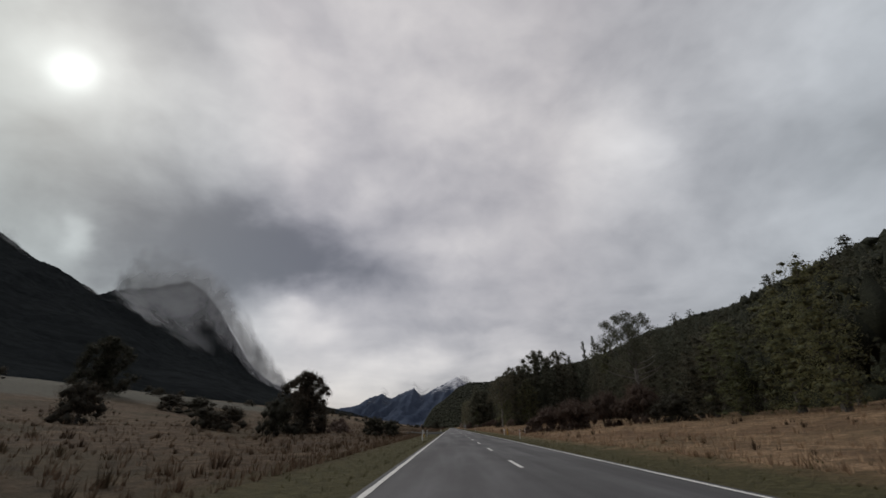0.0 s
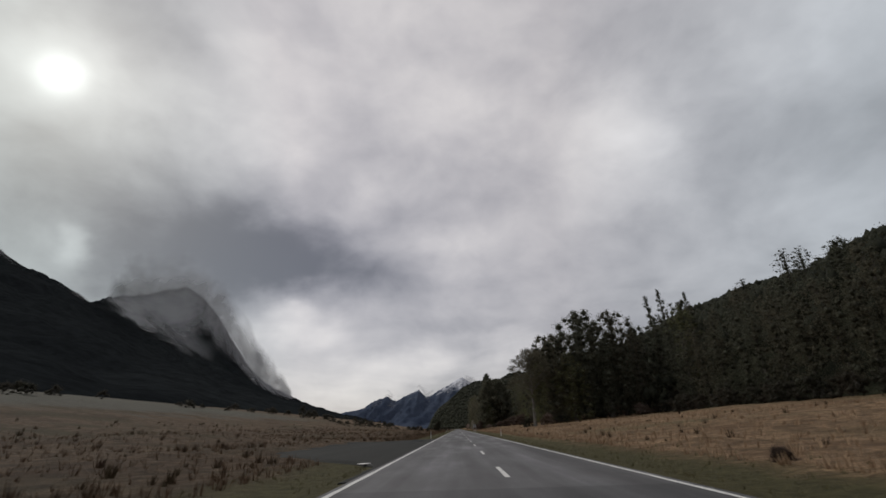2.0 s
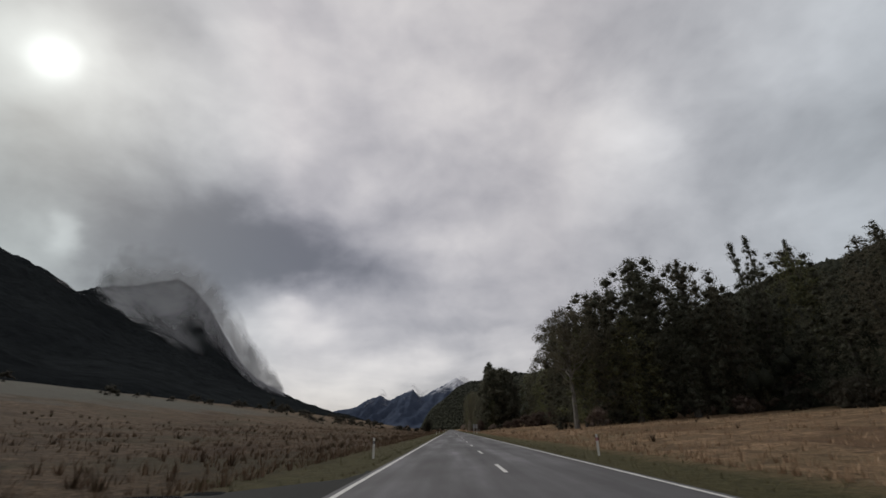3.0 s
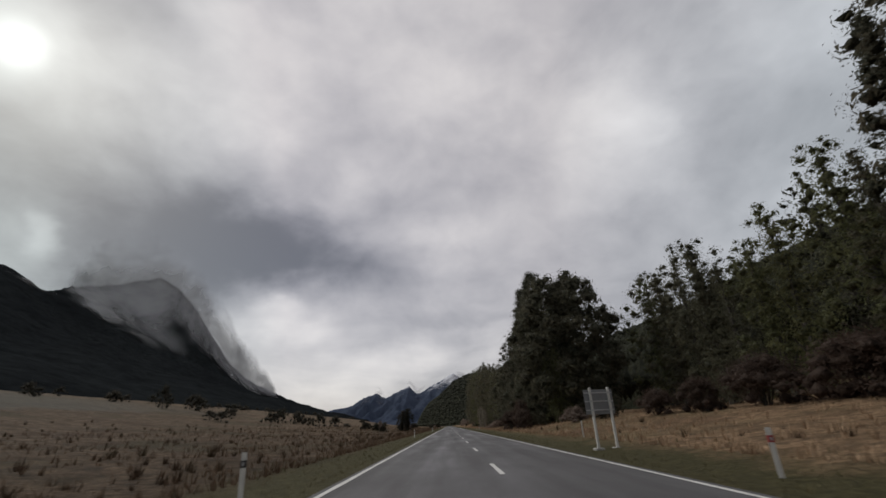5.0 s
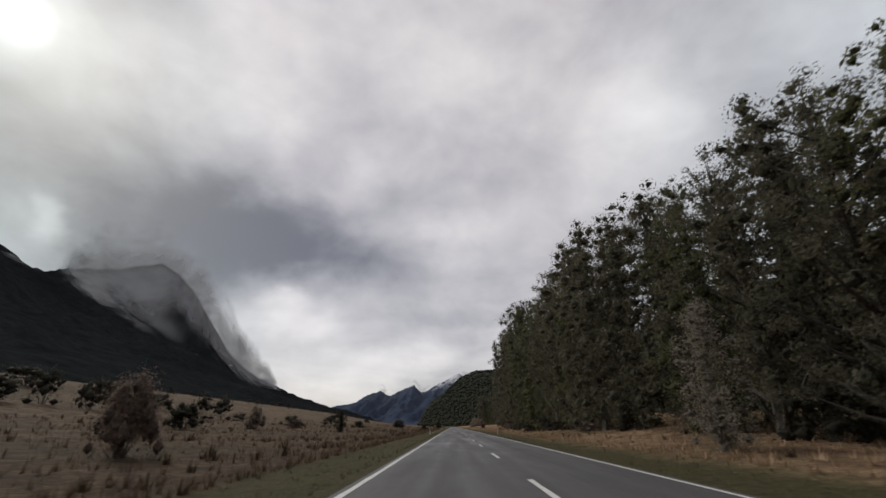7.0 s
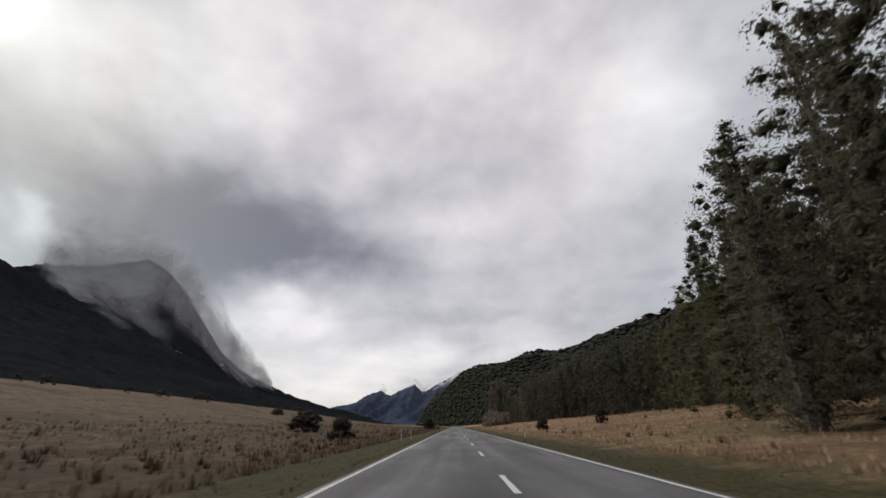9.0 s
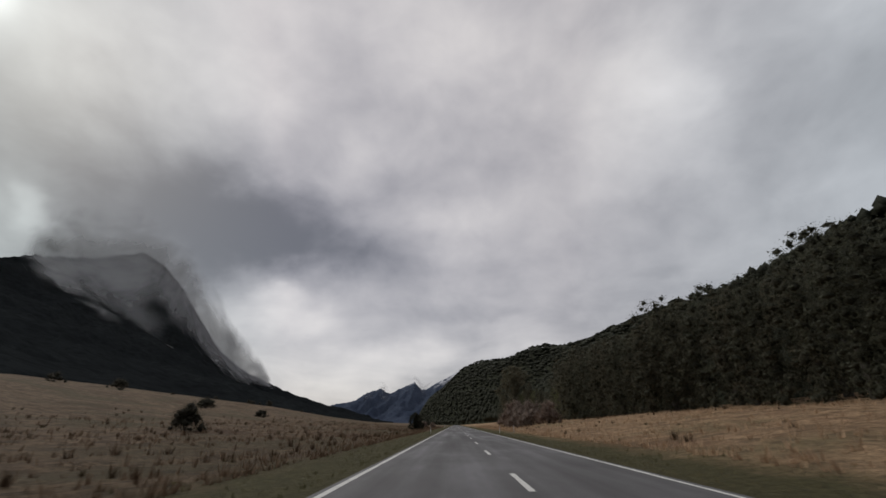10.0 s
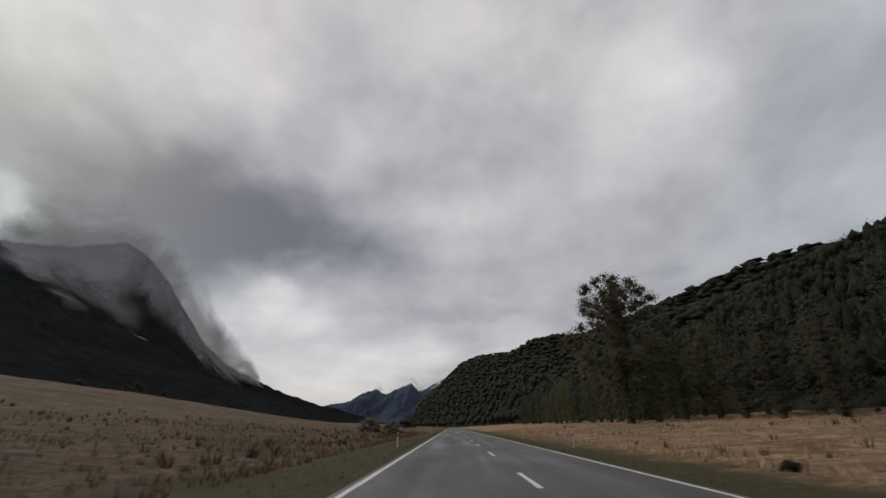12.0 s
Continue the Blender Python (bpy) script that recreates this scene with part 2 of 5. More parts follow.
def floor_material():
    m, nt, b = tree_of("forest_floor")
    pos = nt.nodes.new("ShaderNodeTexCoord").outputs["Object"]
    a, f = noise_of(nt, pos, 0.06, 5), noise_of(nt, pos, 0.8, 5, 0.7)
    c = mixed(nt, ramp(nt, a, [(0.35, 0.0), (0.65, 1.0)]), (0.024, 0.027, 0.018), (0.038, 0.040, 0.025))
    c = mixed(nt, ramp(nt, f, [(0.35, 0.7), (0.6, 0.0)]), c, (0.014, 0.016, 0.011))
    nt.links.new(c, b.inputs["Base Color"])
    b.inputs["Roughness"].default_value = 1.0
    b.inputs["Specular IOR Level"].default_value = 0.05
    bumped(nt, b, f, 0.8, 0.8)
    return m


def slope_place(u, y):
    x = hill_foot(y) - 6 + u
    return (x, y, ground_z(max(x, 5.0), y) + hill(x, y))


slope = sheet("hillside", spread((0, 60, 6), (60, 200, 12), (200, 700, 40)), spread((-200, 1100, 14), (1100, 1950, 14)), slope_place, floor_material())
tagged(slope, "steep dark forest floor of the wooded hillside", "hillside", kind="structure")


# ---- road ----
def road_material(name, dark, light, wet):
    m, nt, b = tree_of(name)
    pos = nt.nodes.new("ShaderNodeTexCoord").outputs["Object"]
    streak = noise_of(nt, coords(nt, (0.9, 0.04, 1)), 1.0, 3, 0.5)
    patch = noise_of(nt, coords(nt, (0.5, 0.16, 1)), 1.0, 5, 0.6)
    chip = noise_of(nt, pos, 60.0, 3, 0.7)
    f = math_of(nt, 'ADD', math_of(nt, 'MULTIPLY', streak, 0.6), math_of(nt, 'MULTIPLY', patch, 0.4))
    c = mixed(nt, ramp(nt, f, [(0.25, 0.0), (0.75, 1.0)]), dark, light)
    c = mixed(nt, ramp(nt, chip, [(0.35, 0.35), (0.65, 0.0)]), c, (0.012, 0.012, 0.013))
    nt.links.new(c, b.inputs["Base Color"])
    r = node(nt, "MapRange", {0: f, 1: 0.35, 2: 0.65, 3: 0.85, 4: 0.85 - wet}).outputs[0]
    b.inputs["Specular IOR Level"].default_value = min(0.5, 0.1 + wet)
    nt.links.new(r, b.inputs["Roughness"])
    bumped(nt, b, chip, 0.25, 0.008)
    return m


def road_strip(name, y0, y1, material, label):
    bm = bmesh.new()
    xs = (-3.95, -3.0, -1.5, 0.0, 1.5, 2.8, 3.48)
    ys = np.arange(y0, y1 + 0.1, (y1 - y0) / max(1, round((y1 - y0) / 40)))
    rows = [[bm.verts.new((x, y, 0.0)) for x in xs] for y in ys]
    for a, b in zip(rows, rows[1:]):
        for i in range(len(xs) - 1):
            bm.faces.new((a[i], a[i + 1], b[i + 1], b[i]))
    geo = bmesh.ops.extrude_face_region(bm, geom=bm.faces[:])
    bmesh.ops.translate(bm, vec=(0, 0, -0.25), verts=[v for v in geo["geom"] if isinstance(v, bmesh.types.BMVert)])
    bmesh.ops.recalc_face_normals(bm, faces=bm.faces)
    me = bpy.data.meshes.new(name)
    bm.to_mesh(me)
    bm.free()
    me.materials.append(material)
    ob = new(name, me)
    ob.scale = (S, S, S)
    return tagged(ob, label, "road", kind="structure")


SEAL = 78.0
road_strip("road", -120, SEAL, road_material("old_chipseal", (0.028, 0.027, 0.028), (0.055, 0.053, 0.053), 0.35), "dark grey chip-seal two-lane road with worn wheel tracks")
road_strip("road", SEAL, 1700, road_material("chipseal", (0.040, 0.038, 0.039), (0.084, 0.080, 0.081), 0.42), "grey damp chip-seal two-lane road")


def part(name, bm, material, parent, label=""):
    me = bpy.data.meshes.new(name)
    bm.to_mesh(me)
    bm.free()
    if material:
        me.materials.append(material)
    ob = new(name, me)
    ob.parent = parent
    if label:
        tagged(ob, label)
    return ob


def box(bm, x0, x1, y0, y1, z0, z1):
    v = [bm.verts.new((x, y, z)) for z in (z0, z1) for y in (y0, y1) for x in (x0, x1)]
    for f in ((0, 2, 3, 1), (4, 5, 7, 6), (0, 1, 5, 4), (1, 3, 7, 5), (3, 2, 6, 7), (2, 0, 4, 6)):
        bm.faces.new([v[i] for i in f])


def tube(bm, pts, radii, sides=6):
    """A tapered tube along points, closed at its ends."""
    rings = []
    for i, (p, r) in enumerate(zip(pts, radii)):
        p = Vector(p)
        d = (Vector(pts[min(i + 1, len(pts) - 1)]) - Vector(pts[max(i - 1, 0)])).normalized()
        q = d.to_track_quat('Z', 'Y')
        rings.append([bm.verts.new(p + q @ Vector((r * math.cos(6.2832 * k / sides), r * math.sin(6.2832 * k / sides), 0))) for k in range(sides)])
    for a, b in zip(rings, rings[1:]):
        for k in range(sides):
            bm.faces.new((a[k], a[(k + 1) % sides], b[(k + 1) % sides], b[k]))
    bm.faces.new(rings[-1])
    bm.faces.new(rings[0][::-1])


def paint_material():
    m, nt, b = tree_of("road_paint")
    pos = nt.nodes.new("ShaderNodeTexCoord").outputs["Object"]
    worn, chip = noise_of(nt, pos, 6.0, 5), noise_of(nt, pos, 45.0, 3)
    c = mixed(nt, ramp(nt, worn, [(0.3, 0.55), (0.6, 0.0)]), (0.62, 0.61, 0.58), (0.30, 0.29, 0.28))
    c = mixed(nt, ramp(nt, chip, [(0.28, 0.8), (0.42, 0.0)]), c, (0.10, 0.10, 0.10))
    nt.links.new(c, b.inputs["Base Color"])
    b.inputs["Roughness"].default_value = 0.6
    return m


PAINT = paint_material()


def line_mesh(name, x, y0, y1, wide, seed):
    """A painted line with slightly uneven edges."""
    rnd = random.Random(seed)
    bm = bmesh.new()
    n = max(2, int((y1 - y0) / 0.9))
    last = None
    for i in range(n + 1):
        y = y0 + (y1 - y0) * i / n
        a = bm.verts.new((x - wide / 2 + rnd.uniform(-0.012, 0.012), y, 0.006))
        b = bm.verts.new((x + wide / 2 + rnd.uniform(-0.012, 0.012), y, 0.006))
        if last:
            bm.faces.new((last[0], last[1], b, a))
        last = (a, b)
    me = bpy.data.meshes.new(name)
    bm.to_mesh(me)
    bm.free()
    me.materials.append(PAINT)
    return me


for x, w, sd in ((-3.75, 0.13, 1), (3.26, 0.12, 2)):
    ob = new("edge_line", line_mesh("edge_line", x, -40, 1500, w, sd))
    ob.scale = (S, S, S)
    tagged(ob, "worn white painted edge line along the road", "road marking", kind="structure")
dash_mesh = line_mesh("centre_dash", 0.0, 0.0, 3.0, 0.13, 3)
for k in range(-3, 95):
    ob = new("centre_dash", dash_mesh)
    ob.scale, ob.location = (S, S, S), (0, S * 10.0 * k, 0)
    tagged(ob, "short worn white centre-line dash painted on asphalt", "road marking", group="centre line dashes", kind="structure")


# ---- mountains ----
def mountain_material(name, dark, light, snow=0.0, snow_z=0.0):
    m, nt, b = tree_of(name)
    pos = nt.nodes.new("ShaderNodeTexCoord").outputs["Object"]
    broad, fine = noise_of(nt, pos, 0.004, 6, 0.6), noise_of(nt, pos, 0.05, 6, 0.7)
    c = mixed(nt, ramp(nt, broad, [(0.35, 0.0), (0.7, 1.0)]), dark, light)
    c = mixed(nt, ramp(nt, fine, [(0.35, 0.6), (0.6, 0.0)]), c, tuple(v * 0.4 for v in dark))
    if snow:
        z = node(nt, "SeparateXYZ", {0: pos}).outputs[2]
        h = math_of(nt, 'ADD', z, math_of(nt, 'MULTIPLY', math_of(nt, 'SUBTRACT', noise_of(nt, pos, 0.012, 6, 0.65), 0.5), 700))
        f = node(nt, "MapRange", {0: h, 1: snow_z, 2: snow_z + 160, 3: 0.0, 4: snow}).outputs[0]
        c = mixed(nt, f, c, (0.75, 0.77, 0.82))
    nt.links.new(c, b.inputs["Base Color"])
    b.inputs["Roughness"].default_value = 0.95
    b.inputs["Specular IOR Level"].default_value = 0.0
    bumped(nt, b, fine, 0.5, 9.0)
    return m


RIDGE = [(-2100, -600, 900), (-1900, 500, 850), (-1830, 1100, 780), (-1817, 1500, 735), (-1914, 1750, 728), (-1960, 1950, 738), (-1954, 2180, 676), (-1985, 2290, 735), (-2130, 2600, 850), (-2131, 2850, 948),
         (-2021, 3040, 1052), (-1968, 3130, 1024), (-1872, 3300, 879), (-1804, 3450, 706), (-1736, 3650, 524), (-1727, 3950, 436), (-1671, 4350, 364), (-1568, 4750, 288), (-1389, 5050, 214), (-1164, 5300, 134), (-965, 5500, 72), (-700, 5650, 30)]
FOOT = [(-190, -600, 18), (-185, 400, 18), (-180, 800, 17), (-190, 1000, 10), (-195, 1150, 4), (-210, 1500, 3), (-260, 2100, 4), (-320, 2700, 6), (-420, 3400, 8), (-500, 4000, 8), (-560, 4600, 8), (-600, 5400, 6)]


def at_y(pts, y):
    """The point at y on a line that runs up the valley."""
    ys = [p[1] for p in pts]
    return Vector((np.interp(y, ys, [p[0] for p in pts]), y, np.interp(y, ys, [p[2] for p in pts])))


def left_mountain(v, y):
    """y along the ridge, v from the foot (0) over the ridge (1) and down the back (1.3)."""
    b = at_y(RIDGE, y)
    a = at_y(FOOT, -600 + (y + 600) * (0.8 + 0.16 * smooth(3500, 5600, y)))
    p = a.lerp(b, v) if v <= 1 else b + (b - a) * (v - 1)
    k = v if v <= 1 else max(0.0, 2.2 - 1.2 * v)
    h = (0.52 * k + 0.48 * k ** 1.8) if v <= 1 else k
    if v <= 1:
        # the face hollows out under the falling end of the ridge
        hollow = smooth(2500, 3000, y) * (1 - smooth(4300, 5000, y))
        h += hollow * (0.12 * k + 0.88 * k ** 3 - h)
    n = noise.fractal((p.x * 0.0022, p.y * 0.0022, 1.5), 1.0, 2.0, 6)
    gully = abs(noise.noise((y * 0.0042, v * 1.6, 4.0)))
    inner = smooth(0.02, 0.5, k) * (1 - smooth(0.78, 0.97, k)) if v <= 1 else 0.0
    p.z = a.z - 14 * (1 - smooth(0, 0.03, v)) + (b.z - a.z) * h + (n * 50 - gully * 45) * inner
    p.z += (noise.noise((p.x * 0.03, p.y * 0.03, 9.0)) * 7 + noise.noise((p.x * 0.011, p.y * 0.011, 2.0)) * 14) * smooth(0, 0.1, k)
    return p


mountain = sheet("mountain", np.concatenate([np.linspace(0, 0.9, 90), np.linspace(0.91, 1.0, 16), np.linspace(1.03, 1.3, 8)]), spread((-600, 1300, 40), (1300, 3900, 11), (3900, 5650, 20)), left_mountain,
                 mountain_material("dark_bush_slope", (0.015, 0.0172, 0.0185), (0.023, 0.0262, 0.0275)))
tagged(mountain, "dark forested mountainside with cloud clinging to its ridge", "mountain", kind="structure")

# three ridges of the far range, each climbing to a peak and falling off steeply behind it
FAR = [(-3000, 7400, 60), (-1863, 7400, 300), (-1563, 7400, 344), (-1355, 7400, 470), (-1200, 7400, 512), (-1140, 7400, 530), (-1085, 7400, 490), (-1030, 7400, 455), (-985, 7400, 455), (-928, 7400, 485), (-780, 7400, 555), (-618, 7400, 620), (-570, 7400, 565), (-510, 7400, 505), (-470, 7400, 505),
       (-400, 7400, 530), (-264, 7400, 612), (-121, 7400, 677), (20, 7400, 765), (100, 7400, 806), (170, 7400, 755), (240, 7400, 715), (330, 7400, 680), (700, 7400, 600), (1500, 7300, 500)]
FAR_X = [p[0] for p in FAR]


def far_top(x):
    return float(np.interp(x, FAR_X, [p[2] for p in FAR]))


def far_range(v, x):
    """v from the foot (0) to the crest (1) and down the back (1.2)."""
    k = v if v <= 1 else 1 - (v - 1) * 3
    y = 7400 - 1500 * (1 - v) if v <= 1 else 7400 + 700 * (v - 1)
    n = noise.fractal((x * 0.006, y * 0.006, 8.5), 0.9, 2.1, 6)
    # spurs lean to the left as they come down
    rib = abs(noise.noise(((x + 500 * (1 - k)) * 0.0045, 0, 2.0)))
    z = far_top(x) * (0.3 * k + 0.7 * k ** 1.5) + (n * 60 - rib * 190) * smooth(0.03, 0.5, k) * (1 - smooth(0.75, 1, k)) + noise.fractal((x * 0.02, 0, 3), 1.0, 2.0, 3) * 14 * k
    return Vector((x, y, z))


# the blue of distance haze is painted into the rock colour
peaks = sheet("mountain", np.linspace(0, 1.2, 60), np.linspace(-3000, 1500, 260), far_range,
              mountain_material("haze_blue_alpine_rock", (0.046, 0.060, 0.092), (0.074, 0.091, 0.128), 0.7, 560))
tagged(peaks, "distant haze-blue mountain range with fresh snow on its tops", "mountain", kind="structure")

# ---- foliage helpers ----
def tri_mesh(name, co, material):
    """A mesh of loose triangles from an array of 3n corners."""
    n = len(co) // 3
    me = bpy.data.meshes.new(name)
    me.vertices.add(3 * n)
    me.vertices.foreach_set("co", np.ascontiguousarray(co, dtype=np.float32).ravel())
    me.loops.add(3 * n)
    me.loops.foreach_set("vertex_index", np.arange(3 * n, dtype=np.int32))
    me.polygons.add(n)
    me.polygons.foreach_set("loop_start", np.arange(0, 3 * n, 3, dtype=np.int32))
    me.update()
    me.validate()
    me.materials.append(material)
    return me


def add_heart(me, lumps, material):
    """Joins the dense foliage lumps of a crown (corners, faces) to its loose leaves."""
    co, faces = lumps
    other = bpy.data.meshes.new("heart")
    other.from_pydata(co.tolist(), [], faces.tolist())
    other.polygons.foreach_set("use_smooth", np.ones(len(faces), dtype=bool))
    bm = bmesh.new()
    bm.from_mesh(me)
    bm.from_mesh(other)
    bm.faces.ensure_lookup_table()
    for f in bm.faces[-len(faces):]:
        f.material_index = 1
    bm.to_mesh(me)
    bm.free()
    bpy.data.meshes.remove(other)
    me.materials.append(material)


def units(rs, n):
    v = rs.normal(size=(n, 3))
    return v / np.linalg.norm(v, axis=1)[:, None]


def leaves(rs, centres, radii, per, size, shell=0.4, slim=0.4):
    """Leaf triangles spread through the outer part of ellipsoid clumps."""
    c, r = np.repeat(np.asarray(centres, float), per, 0), np.repeat(np.asarray(radii, float), per, 0)
    n = len(c)
    p = c + units(rs, n) * r * (shell + (1 - shell) * rs.random((n, 1)))
    a, b = units(rs, n), units(rs, n)
    s = size * (0.6 + 0.8 * rs.random((n, 1)))
    b = b - a * (a * b).sum(1)[:, None]
    co = np.empty((n, 3, 3))
    co[:, 0], co[:, 1], co[:, 2] = p - a * s * 0.5, p + a * s * 0.5, p + b * s * slim
    return co.reshape(-1, 3)


OCT = np.array([(1, 0, 0), (-1, 0, 0), (0, 1, 0), (0, -1, 0), (0, 0, 1), (0, 0, -1)], float)
OCT_FACES = np.array([(0, 2, 4), (2, 1, 4), (1, 3, 4), (3, 0, 4), (2, 0, 5), (1, 2, 5), (3, 1, 5), (0, 3, 5)])


def cores(rs, centres, radii, share):
    """The dense twiggy heart of each leaf clump, a rough lump."""
    c, r = np.asarray(centres, float), np.asarray(radii, float) * share
    n = len(c)
    p = c[:, None, :] + OCT[None] * r[:, None, :] * (0.5 + 0.75 * rs.random((n, len(OCT), 1)))
    f = OCT_FACES[None] + (np.arange(n) * len(OCT))[:, None, None]
    return p.reshape(-1, 3), f.reshape(-1, 3)


def foliage(rs, centres, radii, per, size, core=0.74, slim=0.4, inner=0.6, broad=0.4):
    """Boughs: a dense uneven heart to each, and small leaves that stand off it in sprays."""
    c, r = np.asarray(centres, float), np.asarray(radii, float)
    dense = cores(rs, c, r, core * 0.7)

    def layer(count, length, wide, inner, outer):
        n = np.maximum(4, count * (r[:, 0] / r[:, 0].mean()) ** 2).astype(int)
        cc, rr = np.repeat(c, n, 0), np.repeat(r, n, 0)
        m = len(cc)
        way = units(rs, m)
        # leaves gather in little sprays along each bough's outside
        way = 0.7 * way + 0.3 * np.round(way * 2.2 + rs.normal(size=(m, 3)) * 0.12) / 2.2
        p = cc + way * rr * (inner + (outer - inner) * rs.random((m, 1)) ** 1.2)
        a, b = units(rs, m), units(rs, m)
        out = way / np.linalg.norm(way, axis=1)[:, None]
        a -= 0.6 * out * (a * out).sum(1)[:, None]
        b -= 0.6 * out * (b * out).sum(1)[:, None]
        s = length * (0.55 + 0.9 * rs.random((m, 1)))
        b = b - a * (a * b).sum(1)[:, None]
        co = np.empty((m, 3, 3))
        co[:, 0], co[:, 1], co[:, 2] = p - a * s * 0.5, p + a * s * 0.5, p + b * s * wide
        return co.reshape(-1, 3)
    # broad shaded sprays inside, small leaves outside
    return np.concatenate([layer(per * inner, r[:, 0].mean() * broad, max(0.5, slim), 0.42, 0.82), layer(per, size, slim * 1.6, 0.74, 1.14)]), dense


def both(a, b):
    """Two sets of lumps as one."""
    return np.concatenate([a[0], b[0]]), np.concatenate([a[1], b[1] + len(a[0])])


def leaf_material(name, dark, light, odd, odd_share=0.25):
    m, nt, b = tree_of(name)
    isle = nt.nodes.new("ShaderNodeNewGeometry").outputs["Random Per Island"]
    own = nt.nodes.new("ShaderNodeObjectInfo").outputs["Random"]
    pos = nt.nodes.new("ShaderNodeTexCoord").outputs["Object"]
    patch = noise_of(nt, pos, 0.35, 3)
    c = mixed(nt, isle, dark, light)
    f = math_of(nt, 'ADD', math_of(nt, 'MULTIPLY', patch, 0.8), math_of(nt, 'MULTIPLY', own, 0.4))
    c = mixed(nt, ramp(nt, f, [(0.5, 0.0), (0.5 + 0.4 * (1 - odd_share), 1.0)]), c, odd)
    nt.links.new(c, b.inputs["Base Color"])
    b.inputs["Roughness"].default_value = 0.7
    b.inputs["Specular IOR Level"].default_value = 0.2
    through_leaf = node(nt, "BsdfTranslucent", {"Color": c})
    mix = node(nt, "MixShader", {0: 0.5, 1: b.outputs[0], 2: through_leaf.outputs[0]})
    nt.links.new(mix.outputs[0], nt.nodes["Material Output"].inputs[0])
    return m


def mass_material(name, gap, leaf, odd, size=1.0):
    """Dense foliage: leaf sprays over twiggy gaps painted dark as shade, deep fine relief."""
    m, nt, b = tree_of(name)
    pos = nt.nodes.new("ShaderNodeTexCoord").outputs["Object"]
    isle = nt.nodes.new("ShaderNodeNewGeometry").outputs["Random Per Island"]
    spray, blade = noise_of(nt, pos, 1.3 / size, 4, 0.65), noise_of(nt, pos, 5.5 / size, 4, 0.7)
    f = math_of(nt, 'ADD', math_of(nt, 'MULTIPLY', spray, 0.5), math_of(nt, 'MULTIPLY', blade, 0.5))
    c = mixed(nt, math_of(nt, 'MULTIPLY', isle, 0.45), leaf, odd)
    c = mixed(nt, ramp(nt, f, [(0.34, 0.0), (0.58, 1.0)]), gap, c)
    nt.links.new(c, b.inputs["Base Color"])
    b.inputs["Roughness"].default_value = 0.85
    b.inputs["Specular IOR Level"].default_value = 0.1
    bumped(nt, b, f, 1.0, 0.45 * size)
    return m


def bark_material(name, dark, light):
    m, nt, b = tree_of(name)
    v = coords(nt, (6, 6, 1.2))
    n1 = noise_of(nt, v, 1.5, 6, 0.7)
    nt.links.new(mixed(nt, ramp(nt, n1, [(0.35, 0.0), (0.65, 1.0)]), dark, light), b.inputs["Base Color"])
    b.inputs["Roughness"].default_value = 0.9
    bumped(nt, b, n1, 0.5, 0.04)
    return m


BARK = bark_material("beech_bark", (0.030, 0.026, 0.022), (0.095, 0.085, 0.072))
PALE_BARK = bark_material("grey_bark", (0.07, 0.062, 0.055), (0.20, 0.185, 0.165))
BEECH = leaf_material("beech_leaves", (0.092, 0.090, 0.061), (0.136, 0.134, 0.088), (0.142, 0.121, 0.082))
# a shaded copy of the beech leaves, forest shade put into the colour
SHADED_BEECH = leaf_material("shaded_beech_leaves", (0.070, 0.072, 0.051), (0.104, 0.107, 0.074), (0.110, 0.098, 0.068))
OLIVE = leaf_material("olive_leaves", (0.096, 0.102, 0.049), (0.138, 0.147, 0.070), (0.150, 0.145, 0.070))
# a darker copy again, the hill forest's shade put into the colour
FAR_LEAF = leaf_material("shaded_canopy_leaves", (0.035, 0.037, 0.026), (0.042, 0.045, 0.031), (0.064, 0.064, 0.037), 0.1)
RED_LEAF = leaf_material("russet_twigs", (0.066, 0.048, 0.039), (0.100, 0.071, 0.057), (0.088, 0.060, 0.047))
GREY_LEAF = leaf_material("grey_lichen_twigs", (0.185, 0.146, 0.122), (0.25, 0.20, 0.17), (0.20, 0.14, 0.11))
DARK_LEAF = leaf_material("dark_shrub_leaves", (0.026, 0.027, 0.018), (0.033, 0.034, 0.022), (0.051, 0.040, 0.029))
PALE_LEAF = leaf_material("silver_leaves", (0.20, 0.178, 0.142), (0.34, 0.30, 0.245), (0.24, 0.21, 0.16))


# first colour of each mass: shade in the gaps between leaves, painted in
GAP_SHADE = (0.080, 0.080, 0.060)
